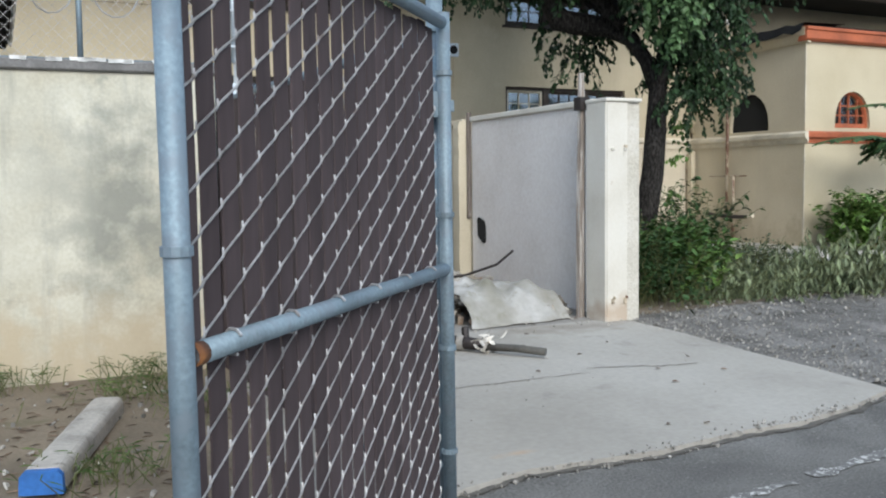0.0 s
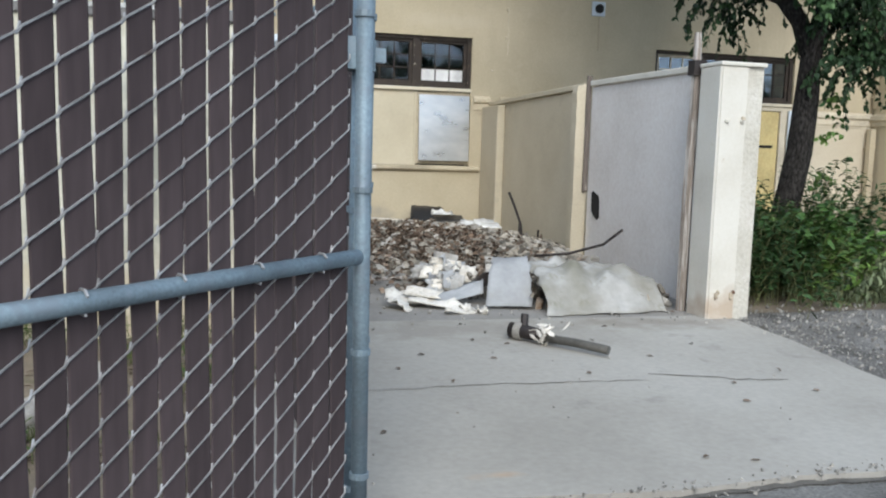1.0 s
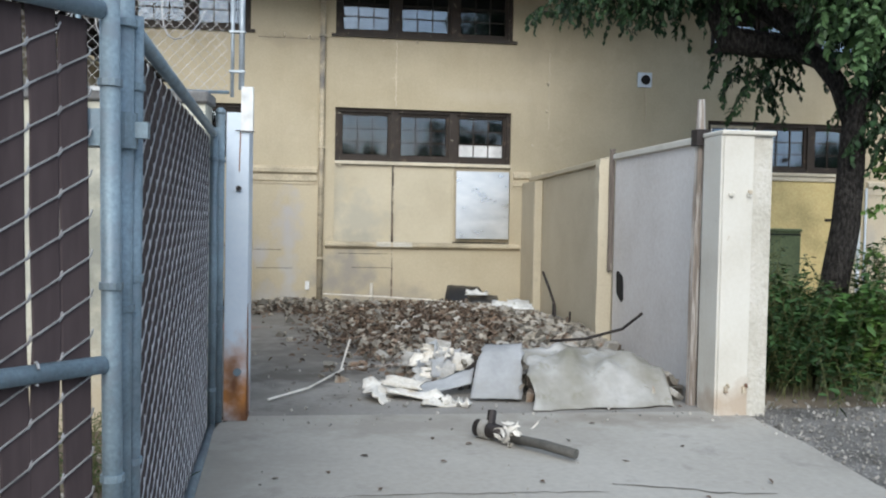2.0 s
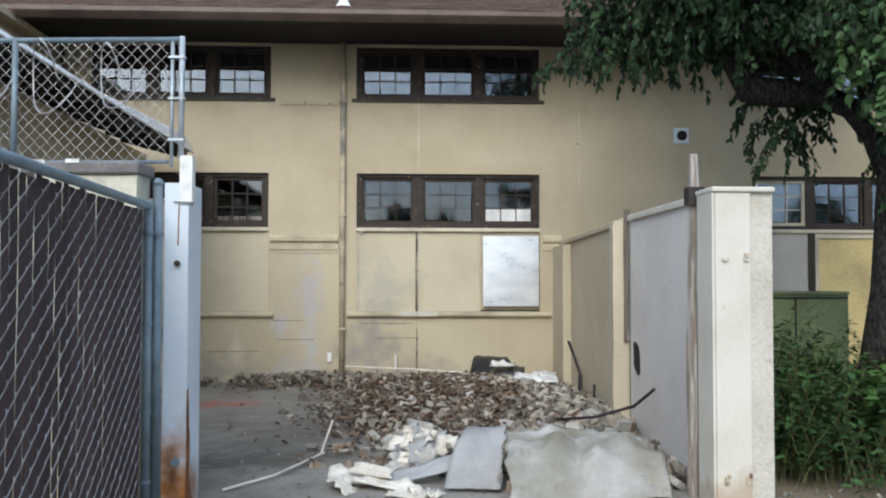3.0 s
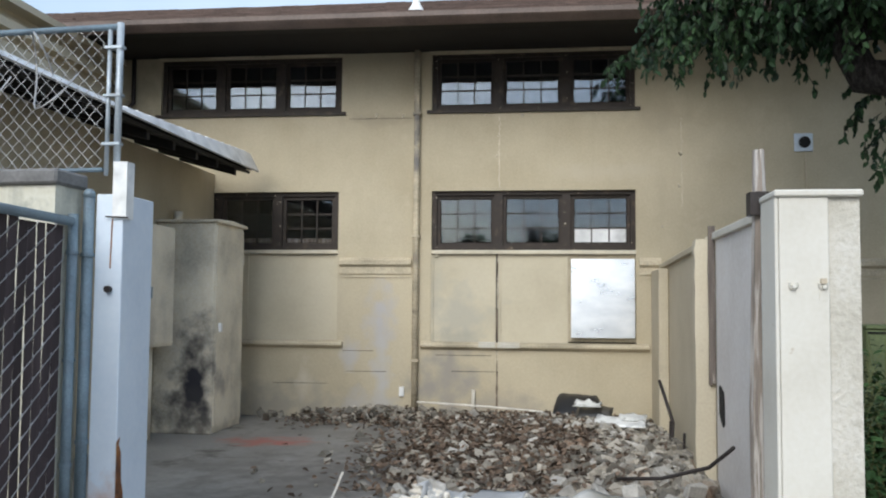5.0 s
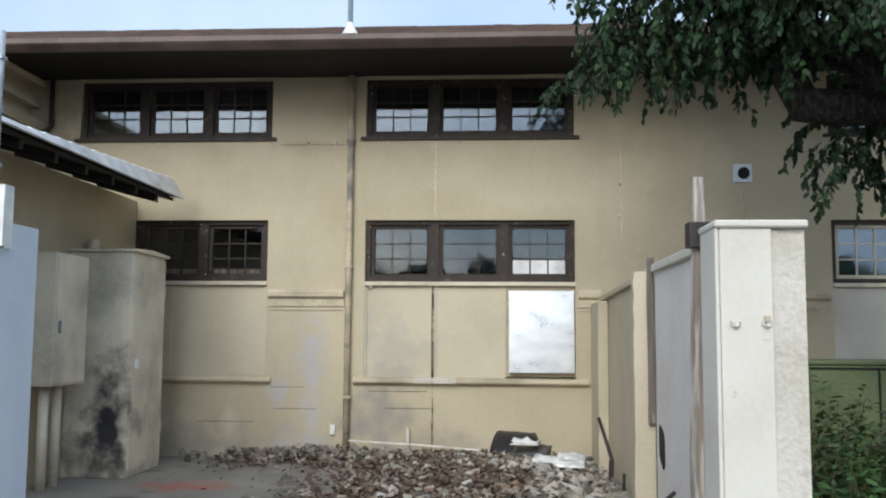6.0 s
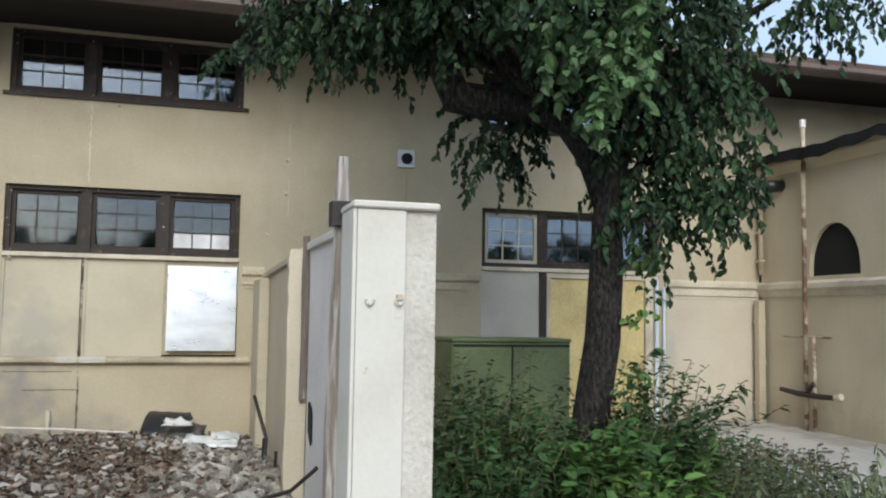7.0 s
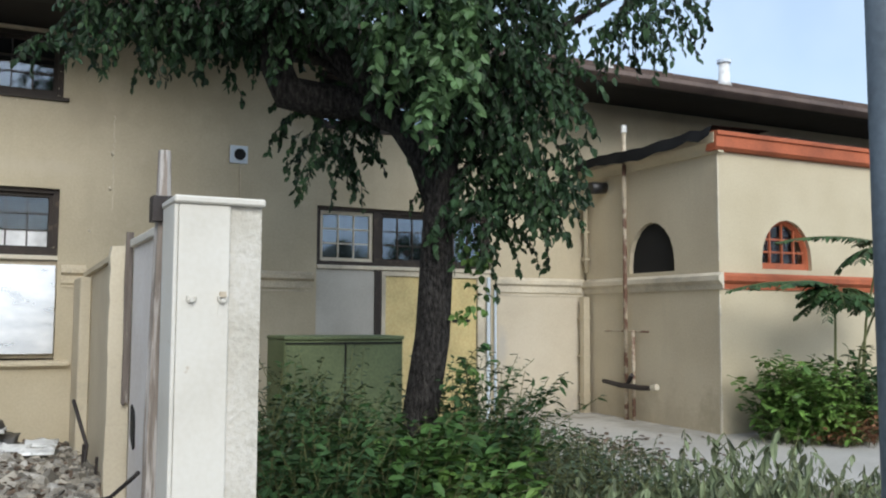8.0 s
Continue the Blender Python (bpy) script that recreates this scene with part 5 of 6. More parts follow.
STEM = material("green_stem", (0.12, 0.13, 0.05), 0.8, scale=4, grain=30, bump=0)
DRY = material("dull_leaf", (0.052, 0.08, 0.038), 0.7, scale=1.5, grain=10, bump=0, island=0.5)
bush("weeds", [(6.55, 7.55, 0.28, 0.25, 0.85, 230), (6.95, 7.95, 0.35, 0.3, 0.8, 170)], WEED, "bright green leafy weeds before the tree", 11, (0.115, 0.062))
bush("weeds", [(5.95, 7.35, 0.3, 0.35, 1.0, 190), (6.15, 8.1, 0.35, 0.35, 1.0, 190), (6.35, 9.0, 0.42, 0.4, 1.1, 150), (7.45, 8.3, 0.17, 0.16, 1.35, 90)], SHADE_WEED, "thick weeds behind the pier, shade painted into their dark green", 16, (0.085, 0.042))
bush("weeds", [(5.8, 8.6, 0.35, 0.7, 1.2, 130), (6.5, 9.3, 0.5, 0.45, 1.25, 120), (6.4, 9.2, 0.5, 0.45, 1.7, 14), (7.5, 8.8, 0.2, 0.25, 1.35, 60)], DRY, "tall dull thin weeds before the utility cabinet", 12, (0.065, 0.028), every=0.04)
bush("weeds", [(8.2, 9.4, 0.6, 0.6, 0.6, 260), (8.7, 10.5, 0.5, 0.7, 0.5, 160), (9.6, 12.6, 0.5, 0.25, 0.5, 50), (8.0, 8.0, 0.6, 0.5, 0.5, 190), (8.6, 8.5, 0.45, 0.5, 0.5, 200)], DRY, "low scrubby weeds beside the walkway", 13, (0.06, 0.03))
bush("cut_branches", [(7.5, 7.1, 0.6, 0.25, 0.75, 230), (8.5, 6.95, 0.6, 0.32, 0.9, 200), (6.9, 7.2, 0.3, 0.2, 0.5, 60), (9.6, 7.2, 0.5, 0.35, 0.75, 95)], WILT, "heap of cut branches with wilted pale leaves", 14, (0.095, 0.032), lean=1.25, droop=0.04, category="branches")
bush("tall_cutting", [(8.3, 6.35, 0.25, 0.15, 1.0, 30)], WILT, "wilted cut branch standing up", 24, (0.12, 0.036), lean=0.35, droop=0.015, category="branches", every=0.03)
BROAD = material("bright_shrub_leaf", (0.1, 0.19, 0.04), 0.5, spec=0.3, scale=3, grain=10, bump=0, island=0.45, dark=(0.06, 0.125, 0.028), light=(0.16, 0.26, 0.055))
REDDISH = material("reddish_leaf", (0.17, 0.075, 0.035), 0.6, scale=3, grain=10, bump=0, island=0.5)
bush("shrub", [(12.4, 9.75, 0.22, 0.16, 1.0, 210), (12.5, 9.55, 0.22, 0.14, 0.85, 110)], BROAD, "dense bright green shrub by the wing", 15, (0.13, 0.065), lean=0.3, category="shrub")
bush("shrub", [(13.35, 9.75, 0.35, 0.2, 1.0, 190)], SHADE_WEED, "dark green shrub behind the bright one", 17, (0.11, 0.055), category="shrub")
bush("shrub", [(12.75, 9.3, 0.22, 0.12, 0.42, 70)], REDDISH, "low shrub with reddish leaves", 18, (0.1, 0.05), lean=0.4, category="shrub")
for gx, gy in ((0.8, 6.0), (0.62, 5.5), (-0.5, 5.2), (0.95, 5.0), (0.3, 4.0), (-0.2, 6.02)):
    bush("grass_tuft", [(gx, gy, 0.16, 0.1, 0.17, 60)], WEED, "small tuft of green grass on bare earth", int(gx * 100) + 400, (0.085, 0.006), lean=0.5, category="grass", every=0.05)
def frond(f, p, out, length, rise, sag):
    """One feathery leaf: a drooping midrib with paired leaflets."""
    d = np.array((math.cos(out), math.sin(out), rise))
    n = int(length / 0.045)
    p = np.array(p, float)
    rib = [tuple(p)]
    for i in range(n):
        d = d + np.array((0, 0, -sag))
        d /= np.linalg.norm(d)
        p = p + d * 0.045
        rib.append(tuple(p))
        if i < 2:
            continue
        sidev = np.cross(d, (0, 0, 1))
        sidev /= np.linalg.norm(sidev) + 1e-9
        size = 0.17 * (1 - 0.5 * i / n) * f.r.uniform(0.8, 1.15)
        for sgn in (-1, 1):
            f.leaf(p, sidev * sgn + d * 0.55 + np.array((0, 0, -0.45)) + f.r.normal(0, 0.12, 3), np.array((0, 0, 1.0)), size, 0.06, 0.15)
    return rib


PINNATE = material("feathery_leaf", (0.04, 0.085, 0.03), 0.5, scale=3, grain=10, bump=0, island=0.4, spec=0.25)
# stem foot, stem top, short fronds, and long ones with their direction
for k, (foot, top, count, long_ones) in enumerate((((12.78, 9.62), (12.8, 9.6, 2.0), 26, (2.9, 3.15, 3.4)), ((13.05, 9.55), (13.45, 9.5, 2.55), 11, (2.6,)), ((12.95, 9.62), (13.6, 9.62, 1.95), 11, ()))):
    star = thing("pinnate_plant", foot[0], foot[1], level(*foot), "thin-stemmed sapling with feathery spreading leaves", "plant", "feathery saplings")
    tip = np.array((top[0] - foot[0], top[1] - foot[1], top[2] - level(*foot)))
    part("stem", Shape().tube([(0, 0, 0), tuple(tip * np.array((0.4, 0.4, 0.6))), tuple(tip)], [0.02, 0.016, 0.011], 6), STEM, star)
    f, ribs = Foliage(60 + k), Shape()
    for a in range(count):
        ribs.tube(frond(f, tip - np.array((0, 0, 0.16 * f.r.random())), a * 2.4 + k, f.r.uniform(0.4, 0.62), f.r.uniform(0.1, 0.6), 0.1), 0.004, 4, False)
    for a in long_ones:
        ribs.tube(frond(f, tip, a, f.r.uniform(1.1, 1.4), 0.25, 0.018), 0.005, 4, False)
    part("fronds", f.mesh("fronds", PINNATE), PINNATE, star)
    part("midribs", ribs, STEM, star)

# ---- rubble ----
def stone(s, c, size, r):
    """A chipped lump: a cube with shifted, cut corners."""
    k = len(s.v)
    rot = Euler([r.uniform(0, 6.3) for _ in range(3)]).to_matrix()
    q = [r.uniform(0.6, 1.0), r.uniform(0.45, 0.9), r.uniform(0.25, 0.6)]
    for x, y, z in ((-1, -1, -1), (1, -1, -1), (1, 1, -1), (-1, 1, -1), (-0.8, -0.8, 1), (0.8, -0.8, 1), (0.8, 0.8, 1), (-0.8, 0.8, 1)):
        p = rot @ Vector((x * q[0] * r.uniform(0.75, 1.1), y * q[1] * r.uniform(0.75, 1.1), z * q[2] * r.uniform(0.75, 1.1))) * size
        s.v.append((c[0] + p.x, c[1] + p.y, c[2] + p.z))
    s.f += [tuple(k + i for i in f) for f in ((3, 2, 1, 0), (4, 5, 6, 7), (0, 1, 5, 4), (1, 2, 6, 5), (2, 3, 7, 6), (3, 0, 4, 7))]


def mound(x, y):
    """Height of the rubble heap over the yard."""
    a = 0.165 * math.exp(-(((x - 3.85) / 1.0) ** 2 + ((y - 11.6) / 1.6) ** 2))
    b = 0.17 * math.exp(-(((x - 4.5) / 0.6) ** 2 + ((y - 9.6) / 1.4) ** 2))
    c = 0.10 * math.exp(-(((x - 1.7) / 1.2) ** 2 + ((y - 13.1) / 0.4) ** 2))
    d = 0.10 * math.exp(-(((x - 3.2) / 0.6) ** 2 + ((y - 9.6) / 1.0) ** 2))
    return a + b + c + d


rr = random.Random(4)
RUBBLE = material("rubble", (0.27, 0.245, 0.205), 0.95, scale=9, grain=60, bump=0.4, island=0.6, spots=(0.21, 0.14, 0.095), spot_scale=1.9, spot_lo=0.55, spot_hi=0.64)
BROWN_LEAF = material("dead_leaf", (0.135, 0.095, 0.068), 0.9, scale=4, grain=20, bump=0, island=0.6)
STONE = material("broken_concrete", (0.38, 0.36, 0.325), 0.95, scale=7, grain=50, bump=0.5, jitter=0.3, spots=(0.3, 0.27, 0.23), spot_scale=5)
BED = material("rubble_dust", (0.21, 0.175, 0.14), 1.0, scale=5, grain=50, bump=0.6, spots=(0.11, 0.075, 0.05), spot_scale=4)
core = Shape()
gx, gy = span(0.1, 5.02, 40), span(7.6, 13.24, 44)
for y in gy:
    for x in gx:
        core.v.append((x, y, level(x, y) - 0.05 + mound(x, y) * 0.98 + noise.noise((x * 4, y * 4, 0)) * 0.03 * min(1, mound(x, y) * 12)))
for j in range(len(gy) - 1):
    for i in range(len(gx) - 1):
        a = j * len(gx) + i
        core.f.append((a, a + 1, a + len(gx) + 1, a + len(gx)))
heap = thing("rubble_heap", 3.4, 11.5, level(3.4, 11.5), "heap of broken rubble, stones and dead leaves", "rubble", kind="stuff")
core.v = [(x - 3.4, y - 11.5, z - level(3.4, 11.5)) for x, y, z in core.v]
part("bed", core, BED, heap)
small = Shape()
placed = 0
while placed < 4600:
    x, y = rr.uniform(0.1, 4.98), rr.uniform(7.6, 13.2)
    m = mound(x, y)
    if rr.random() > m * 8 + (0.004 if x > 1.2 else 0):
        continue
    sz = rr.choice((0.018, 0.025, 0.032, 0.042, 0.055, 0.075))
    stone(small, (x - 3.4, y - 11.5, level(x, y) - level(3.4, 11.5) + m + rr.uniform(-0.01, 0.03)), sz, rr)
    placed += 1
part("stones", small, RUBBLE, heap)
dead = Foliage(31)
for n in range(6600):
    x, y = (dead.r.normal(3.3, 0.55), dead.r.normal(10.6, 1.2)) if n < 5900 else (dead.r.uniform(0.6, 4.9), dead.r.normal(12.7, 0.35))
    if not (0.2 < x < 4.95 and 7.4 < y < 13.1):
        continue
    p = np.array((x - 3.4, y - 11.5, level(x, y) - level(3.4, 11.5) + mound(x, y) + 0.02 + dead.r.uniform(0, 0.05)))
    dead.leaf(p, dead.r.normal(0, 1, 3) * np.array((1, 1, 0.4)), np.array((0, 0, 1.0)) + dead.r.normal(0, 0.4, 3), 0.07, 0.04, 0.4)
part("dead_leaves", dead.mesh("dead_leaves", BROWN_LEAF), BROWN_LEAF, heap)
chunk_meshes = []
for _ in range(7):
    s = Shape()
    stone(s, (0, 0, 0), 0.1, rr)
    chunk_meshes.append(s.mesh("concrete_chunk", STONE, 0.008))
for i in range(170):
    while True:
        x, y = rr.uniform(0.6, 4.95), rr.uniform(8.0, 13.1)
        if rr.random() < mound(x, y) * 3.4:
            break
    ob = tagged(new("concrete_chunk", rr.choice(chunk_meshes)), "pale chunk of broken concrete on the rubble heap", "concrete chunk", "rubble chunks")
    k = rr.uniform(0.5, 1.15) if i < 70 else rr.uniform(0.3, 0.65)
    ob.matrix_basis = Matrix.LocRotScale((x, y, level(x, y) + mound(x, y) + 0.02 * k), Euler((rr.uniform(0, 6), rr.uniform(0, 6), rr.uniform(0, 6))), (k, k, k))
for x, y, z, k in ((4.55, 8.0, 0.3, 1.2), (4.7, 7.6, 0.26, 1.3), (4.82, 7.2, 0.2, 1.1), (4.35, 8.35, 0.3, 1.2), (4.1, 8.3, 0.3, 1.0), (4.75, 8.5, 0.27, 1.4), (3.9, 8.5, 0.24, 1.1), (3.6, 8.2, 0.24, 1.0), (4.78, 6.95, 0.17, 0.8), (4.6, 9.0, 0.3, 1.3)):
    ob = tagged(new("concrete_chunk", rr.choice(chunk_meshes)), "grey chunk of broken concrete by the partition", "concrete chunk", "rubble chunks")
    ob.matrix_basis = Matrix.LocRotScale((x, y, z), Euler((rr.uniform(0, 6), rr.uniform(0, 6), rr.uniform(0, 6))), (k, k, k))


# ---- crumpled sheets and scraps ----
def draped(name, corners, bulge, mat, label, category, seed, nx=26, ny=18, rough_=0.03, thick=0.008, group=""):
    """A sheet between four corner points, lifted in the middle and crumpled, with thickness."""
    s = Shape()
    a, b, c, d = [Vector(p) for p in corners]
    for j in range(ny + 1):
        for i in range(nx + 1):
            u, v = i / nx, j / ny
            p = (a * (1 - u) + b * u) * (1 - v) + (d * (1 - u) + c * u) * v
            w = (abs(noise.noise((u * 4.5 + seed, v * 3.2 - u * 1.5, seed + 1))) - 0.2) * rough_ * 2.2 + noise.noise((u * 3 + seed, v * 2.4, seed)) * rough_ * 1.4 + noise.noise((u * 8, v * 7, seed + 3)) * rough_ * 0.7
            z = p.z + bulge(u, v) + w * min(1, 6 * v + 0.1)
            rag = noise.noise((u * 6, v * 6, seed + 9)) * 0.05
            s.v.append((p.x + rag * (1 if u < 0.05 or u > 0.95 else 0.2), p.y + rag * (1 if v < 0.05 or v > 0.95 else 0.2), max(z, level(p.x, p.y) + 0.006)))
    w = nx + 1
    n = len(s.v)
    s.v += [(x, y, z - thick) for x, y, z in s.v]
    for j in range(ny):
        for i in range(nx):
            q = j * w + i
            s.f += [(q, q + 1, q + w + 1, q + w), (n + q + w, n + q + w + 1, n + q + 1, n + q)]
    for i in range(nx):
        q = ny * w + i
        s.f += [(i + 1, i, n + i, n + i + 1), (q, q + 1, n + q + 1, n + q)]
    for j in range(ny):
        q = j * w
        s.f += [(q, q + w, n + q + w, n + q), (q + w + nx, q + nx, n + q + nx, n + q + w + nx)]
    return solid(name, s, mat, label, category, group, smooth=True)


CANVAS = material("dirty_canvas", (0.33, 0.318, 0.287), 0.95, scale=2.6, grain=24, bump=0.3, speckle=0.12, dark=(0.23, 0.218, 0.175), light=(0.47, 0.46, 0.44), spots=(0.2, 0.19, 0.135), spot_scale=5, spot_lo=0.56, spot_hi=0.72)
FELT = material("grey_roll_felt", (0.38, 0.385, 0.39), 0.9, scale=2.2, grain=30, bump=0.2, speckle=0.12, spots=(0.34, 0.34, 0.33), spot_scale=5)
PLASTER = material("torn_white_board", (0.74, 0.70, 0.63), 0.85, scale=5, grain=40, bump=0.3, spots=(0.55, 0.48, 0.38), spot_scale=6)
draped("canvas_sheet", ((3.56, 6.57, 0.14), (4.66, 6.66, 0.14), (4.82, 7.95, 0.36), (3.62, 7.35, 0.50)), lambda u, v: 0.22 * math.sin(math.pi * min(1, v * 1.25)) * (0.55 + 0.45 * math.sin(math.pi * u)) - 0.1 * max(0, u - 0.75) * v, CANVAS, "dirty pale canvas sheet draped over rubble", "sheet", 2.0, 44, 30, rough_=0.045)
draped("felt_sheet", ((3.16, 6.92, 0.16), (3.54, 6.86, 0.16), (3.64, 7.3, 0.52), (3.36, 7.4, 0.50)), lambda u, v: 0.10 * math.sin(math.pi * v), FELT, "bent grey sheet of roofing felt", "sheet", 5.0, 12, 10, 0.012)
draped("felt_strip", ((2.72, 7.02, 0.15), (3.2, 7.12, 0.17), (3.26, 7.34, 0.26), (2.8, 7.22, 0.2)), lambda u, v: 0.06 * u, FELT, "long grey strip of roofing felt on the yard", "sheet", 7.0, 12, 6, 0.012)
SHRED = material("dirty_grey_shred", (0.45, 0.44, 0.42), 0.9, scale=6, grain=40, bump=0.4, spots=(0.28, 0.25, 0.2), spot_scale=8)
scraps = [(2.58, 7.14, 0.2, 0.26, 0.1, 22, 24), (2.76, 7.0, 0.18, 0.22, 0.08, -20, 8), (2.5, 6.98, 0.17, 0.13, 0.09, 60, 34), (2.66, 7.08, 0.25, 0.16, 0.05, -8, 40), (2.9, 6.76, 0.15, 0.15, 0.04, 12, 5), (3.1, 6.8, 0.15, 0.12, 0.05, 70, 8), (2.98, 6.84, 0.16, 0.07, 0.05, 35, 20)]
for k in range(30):
    a, q = rr.uniform(0, 6.3), rr.random() ** 0.5
    scraps.append((3.02 + 0.3 * q * math.cos(a), 7.72 + 0.32 * q * math.sin(a), 0.2 + 0.27 * (1 - q), rr.uniform(0.05, 0.15), rr.uniform(0.03, 0.09), rr.uniform(-80, 80), rr.uniform(15, 75)))
for n, (x, y, z, sx, sy, rot, tl) in enumerate(scraps):
    pale = n < 7 or n % 3 == 0
    ob = draped("plaster_scrap", ((-sx, -sy, 0), (sx, -sy * 0.8, 0), (sx * 0.9, sy, 0), (-sx * 0.8, sy * 0.9, 0)), lambda u, v: 5.0, PLASTER if pale else (FELT if n % 3 == 1 else SHRED), "torn scrap of white plaster board" if pale else "torn grey scrap of roofing felt", "scrap", 11.0 + n, 6, 5, 0.035, 0.012, "plaster scraps")
    ob.data.transform(Matrix.Translation((0, 0, -5.0)))
    ob.matrix_basis = pose(x, y, z, tl, 8, rot)
solid("rotten_board", Shape().prism([(3.2, 0.2), (3.5, 0.3), (3.52, 0.37), (3.3, 0.36), (3.19, 0.28)], 7.42, 7.45, "y"), IRON, "dark rotten board end in the debris", "board")
under = thing("scrap_pile", 3.15, 7.85, level(3, 7.8), "low pile of broken plaster under scraps", "rubble", kind="stuff")
s = Shape()
for _ in range(260):
    a, q = rr.uniform(0, 6.3), rr.random() ** 0.6
    x, y = 0.5 * q * math.cos(a), 0.45 * q * math.sin(a)
    stone(s, (x, y, rr.uniform(0, 0.26) * (1 - q)), rr.choice((0.03, 0.045, 0.07)), rr)
for _ in range(260):
    x, y = rr.uniform(0.35, 1.75), rr.gauss(-0.35, 0.32)
    stone(s, (x, y, 0.02 + 0.1 * rr.random()), rr.choice((0.02, 0.03, 0.06)), rr)
part("pieces", s, RUBBLE, under)

HOSE = material("dusty_black_hose", (0.085, 0.08, 0.07), 0.7, scale=6, grain=50, bump=0.3)
hose = thing("drain_hose", 3.08, 5.84, level(3.1, 5.8) + 0.045, "black corrugated drain hose with pipe coupling", "hose")
part("pipe", Shape().tube([(0.1, -0.13, 0.0), (0.28, -0.36, 0.005), (0.43, -0.54, -0.008)], 0.03, 12), HOSE, hose, smooth=True)
cp = part("coupling", Shape().tube([(-0.05, 0.05, 0.02), (0.03, -0.04, 0.02), (0.12, -0.15, 0.01)], [0.056, 0.05, 0.042], 12), IRON, hose, "dark coupling", smooth=True)
part("ring", Shape().tube([(-0.02, 0.02, 0.02), (0.015, -0.02, 0.02)], 0.062, 14), STONE, cp)
part("branch", Shape().tube([(0.02, -0.03, 0.04), (0.04, 0.02, 0.13)], 0.03, 8), IRON, cp)
tape = Foliage(77)
for _ in range(40):
    tape.leaf(np.array((0.13, -0.17, 0.02)) + tape.r.normal(0, 0.03, 3), tape.r.normal(0, 1, 3), tape.r.normal(0, 1, 3), 0.09, 0.035)
part("torn_tape", tape.mesh("torn_tape", PLASTER), PLASTER, hose, "torn pale tape")
solid("bent_rod", Shape().tube([(4.25, 8.75, 0.34), (4.55, 8.6, 0.38), (4.85, 8.4, 0.5), (4.97, 8.33, 0.62), (5.0, 8.29, 0.66)], 0.014, 8), IRON, "dark bent rod sticking out of the rubble", "rod", smooth=True)
solid("bent_cable", Shape().tube([(4.86, 11.5, 0.85), (4.9, 11.4, 0.7), (4.97, 11.3, 0.45), (4.93, 11.1, 0.25)], 0.018, 8), IRON, "dark bent cable rising from the rubble", "cable", smooth=True)
draped("black_panel", ((3.75, 12.6, 0.32), (4.35, 12.6, 0.34), (4.28, 12.98, 0.55), (3.85, 12.98, 0.56)), lambda u, v: 0.05 * math.sin(math.pi * v), PLASTIC, "bent black plastic panel against the wall", "panel", 21.0, 8, 6, 0.01)
draped("black_panel", ((4.0, 12.0, 0.36), (4.4, 12.0, 0.37), (4.45, 12.4, 0.44), (4.05, 12.5, 0.44)), lambda u, v: 0.03, PLASTIC, "flat black plastic panel on the rubble", "panel", 25.0, 8, 6, 0.01)
for i, (x, y, z) in enumerate(((4.35, 11.5, 0.42), (4.55, 11.35, 0.4), (4.6, 11.75, 0.42), (4.15, 12.35, 0.49))):
    draped("paper_scrap", ((x - 0.16, y - 0.1, z), (x + 0.14, y - 0.14, z), (x + 0.17, y + 0.1, z + 0.03), (x - 0.12, y + 0.12, z + 0.05)), lambda u, v: 0.0, SEALANT, "crumpled white paper on the rubble", "paper", 31.0 + i, 6, 5, 0.02, 0.003, "paper scraps")
solid("white_stick", Shape().tube([(2.1, 13.0, 0.42), (3.0, 12.9, 0.39), (3.95, 12.75, 0.34)], 0.011, 6), PLASTER, "long white stick lying along the rubble", "stick")
solid("white_strip", Shape().tube([(1.66, 6.95, 0.15), (1.95, 7.35, 0.16), (2.24, 8.1, 0.18)], 0.009, 6), PLASTER, "thin white plastic strip on the yard", "strip")
solid("white_strip", Shape().tube([(2.22, 8.1, 0.18), (2.26, 8.2, 0.3), (2.3, 8.25, 0.42)], 0.009, 6), PLASTER, "thin white strip sticking up from the yard", "strip")
solid("thin_stick", Shape().tube([(2.3, 8.2, 0.17), (2.75, 8.35, 0.18)], 0.014, 6), OLDWOOD, "grey stick on the yard", "stick")
outlet = thing("outlet_box", 1.87, FRONT - 0.001, 0.52, "small white outlet box on the house wall", "outlet")
part("box", Shape().box(-0.03, 0.03, -0.03, 0, -0.06, 0.06), SEALANT, outlet, bevel=0.004)
solid("pipe_stub", Shape().tube([(2.78, FRONT - 0.03, 0.25), (2.78, FRONT - 0.03, 0.56)], 0.025, 8), ROUGHCAST, "short grey pipe stub on the wall", "pipe", smooth=True)

# ---- litter, cracks and road paint ----
bits = thing("litter", 3.0, 4.5, level(3, 4.5), "small stones, leaves and crumbs scattered on the ground", "litter", kind="stuff")
s = Shape()
z0 = level(3, 4.5)
for _ in range(300):
    t = rr.random()
    x = 1.2 + 3.9 * t
    y = 3.2 + 0.28 * t ** 2 + rr.gauss(-0.02, 0.035)
    stone(s, (x - 3, y - 4.5, level(x, y) - z0 + 0.004 - (0.02 if y < 3.2 else 0)), rr.choice((0.004, 0.006, 0.011)), rr)
for _ in range(1500):
    t = rr.random()
    x, y = 5.12 + abs(rr.gauss(0, 0.9)) - 0.05 * rr.random(), 3.5 + 3.2 * t
    stone(s, (x - 3, y - 4.5, level(x, y) - z0 + 0.003), rr.choice((0.004, 0.006, 0.008, 0.013)), rr)
for _ in range(420):
    x, y = rr.uniform(5.0, 9.5), 6.5 + rr.gauss(-0.25, 0.35)
    stone(s, (x - 3, y - 4.5, level(x, y) - z0 + 0.003), rr.choice((0.008, 0.012, 0.02)), rr)
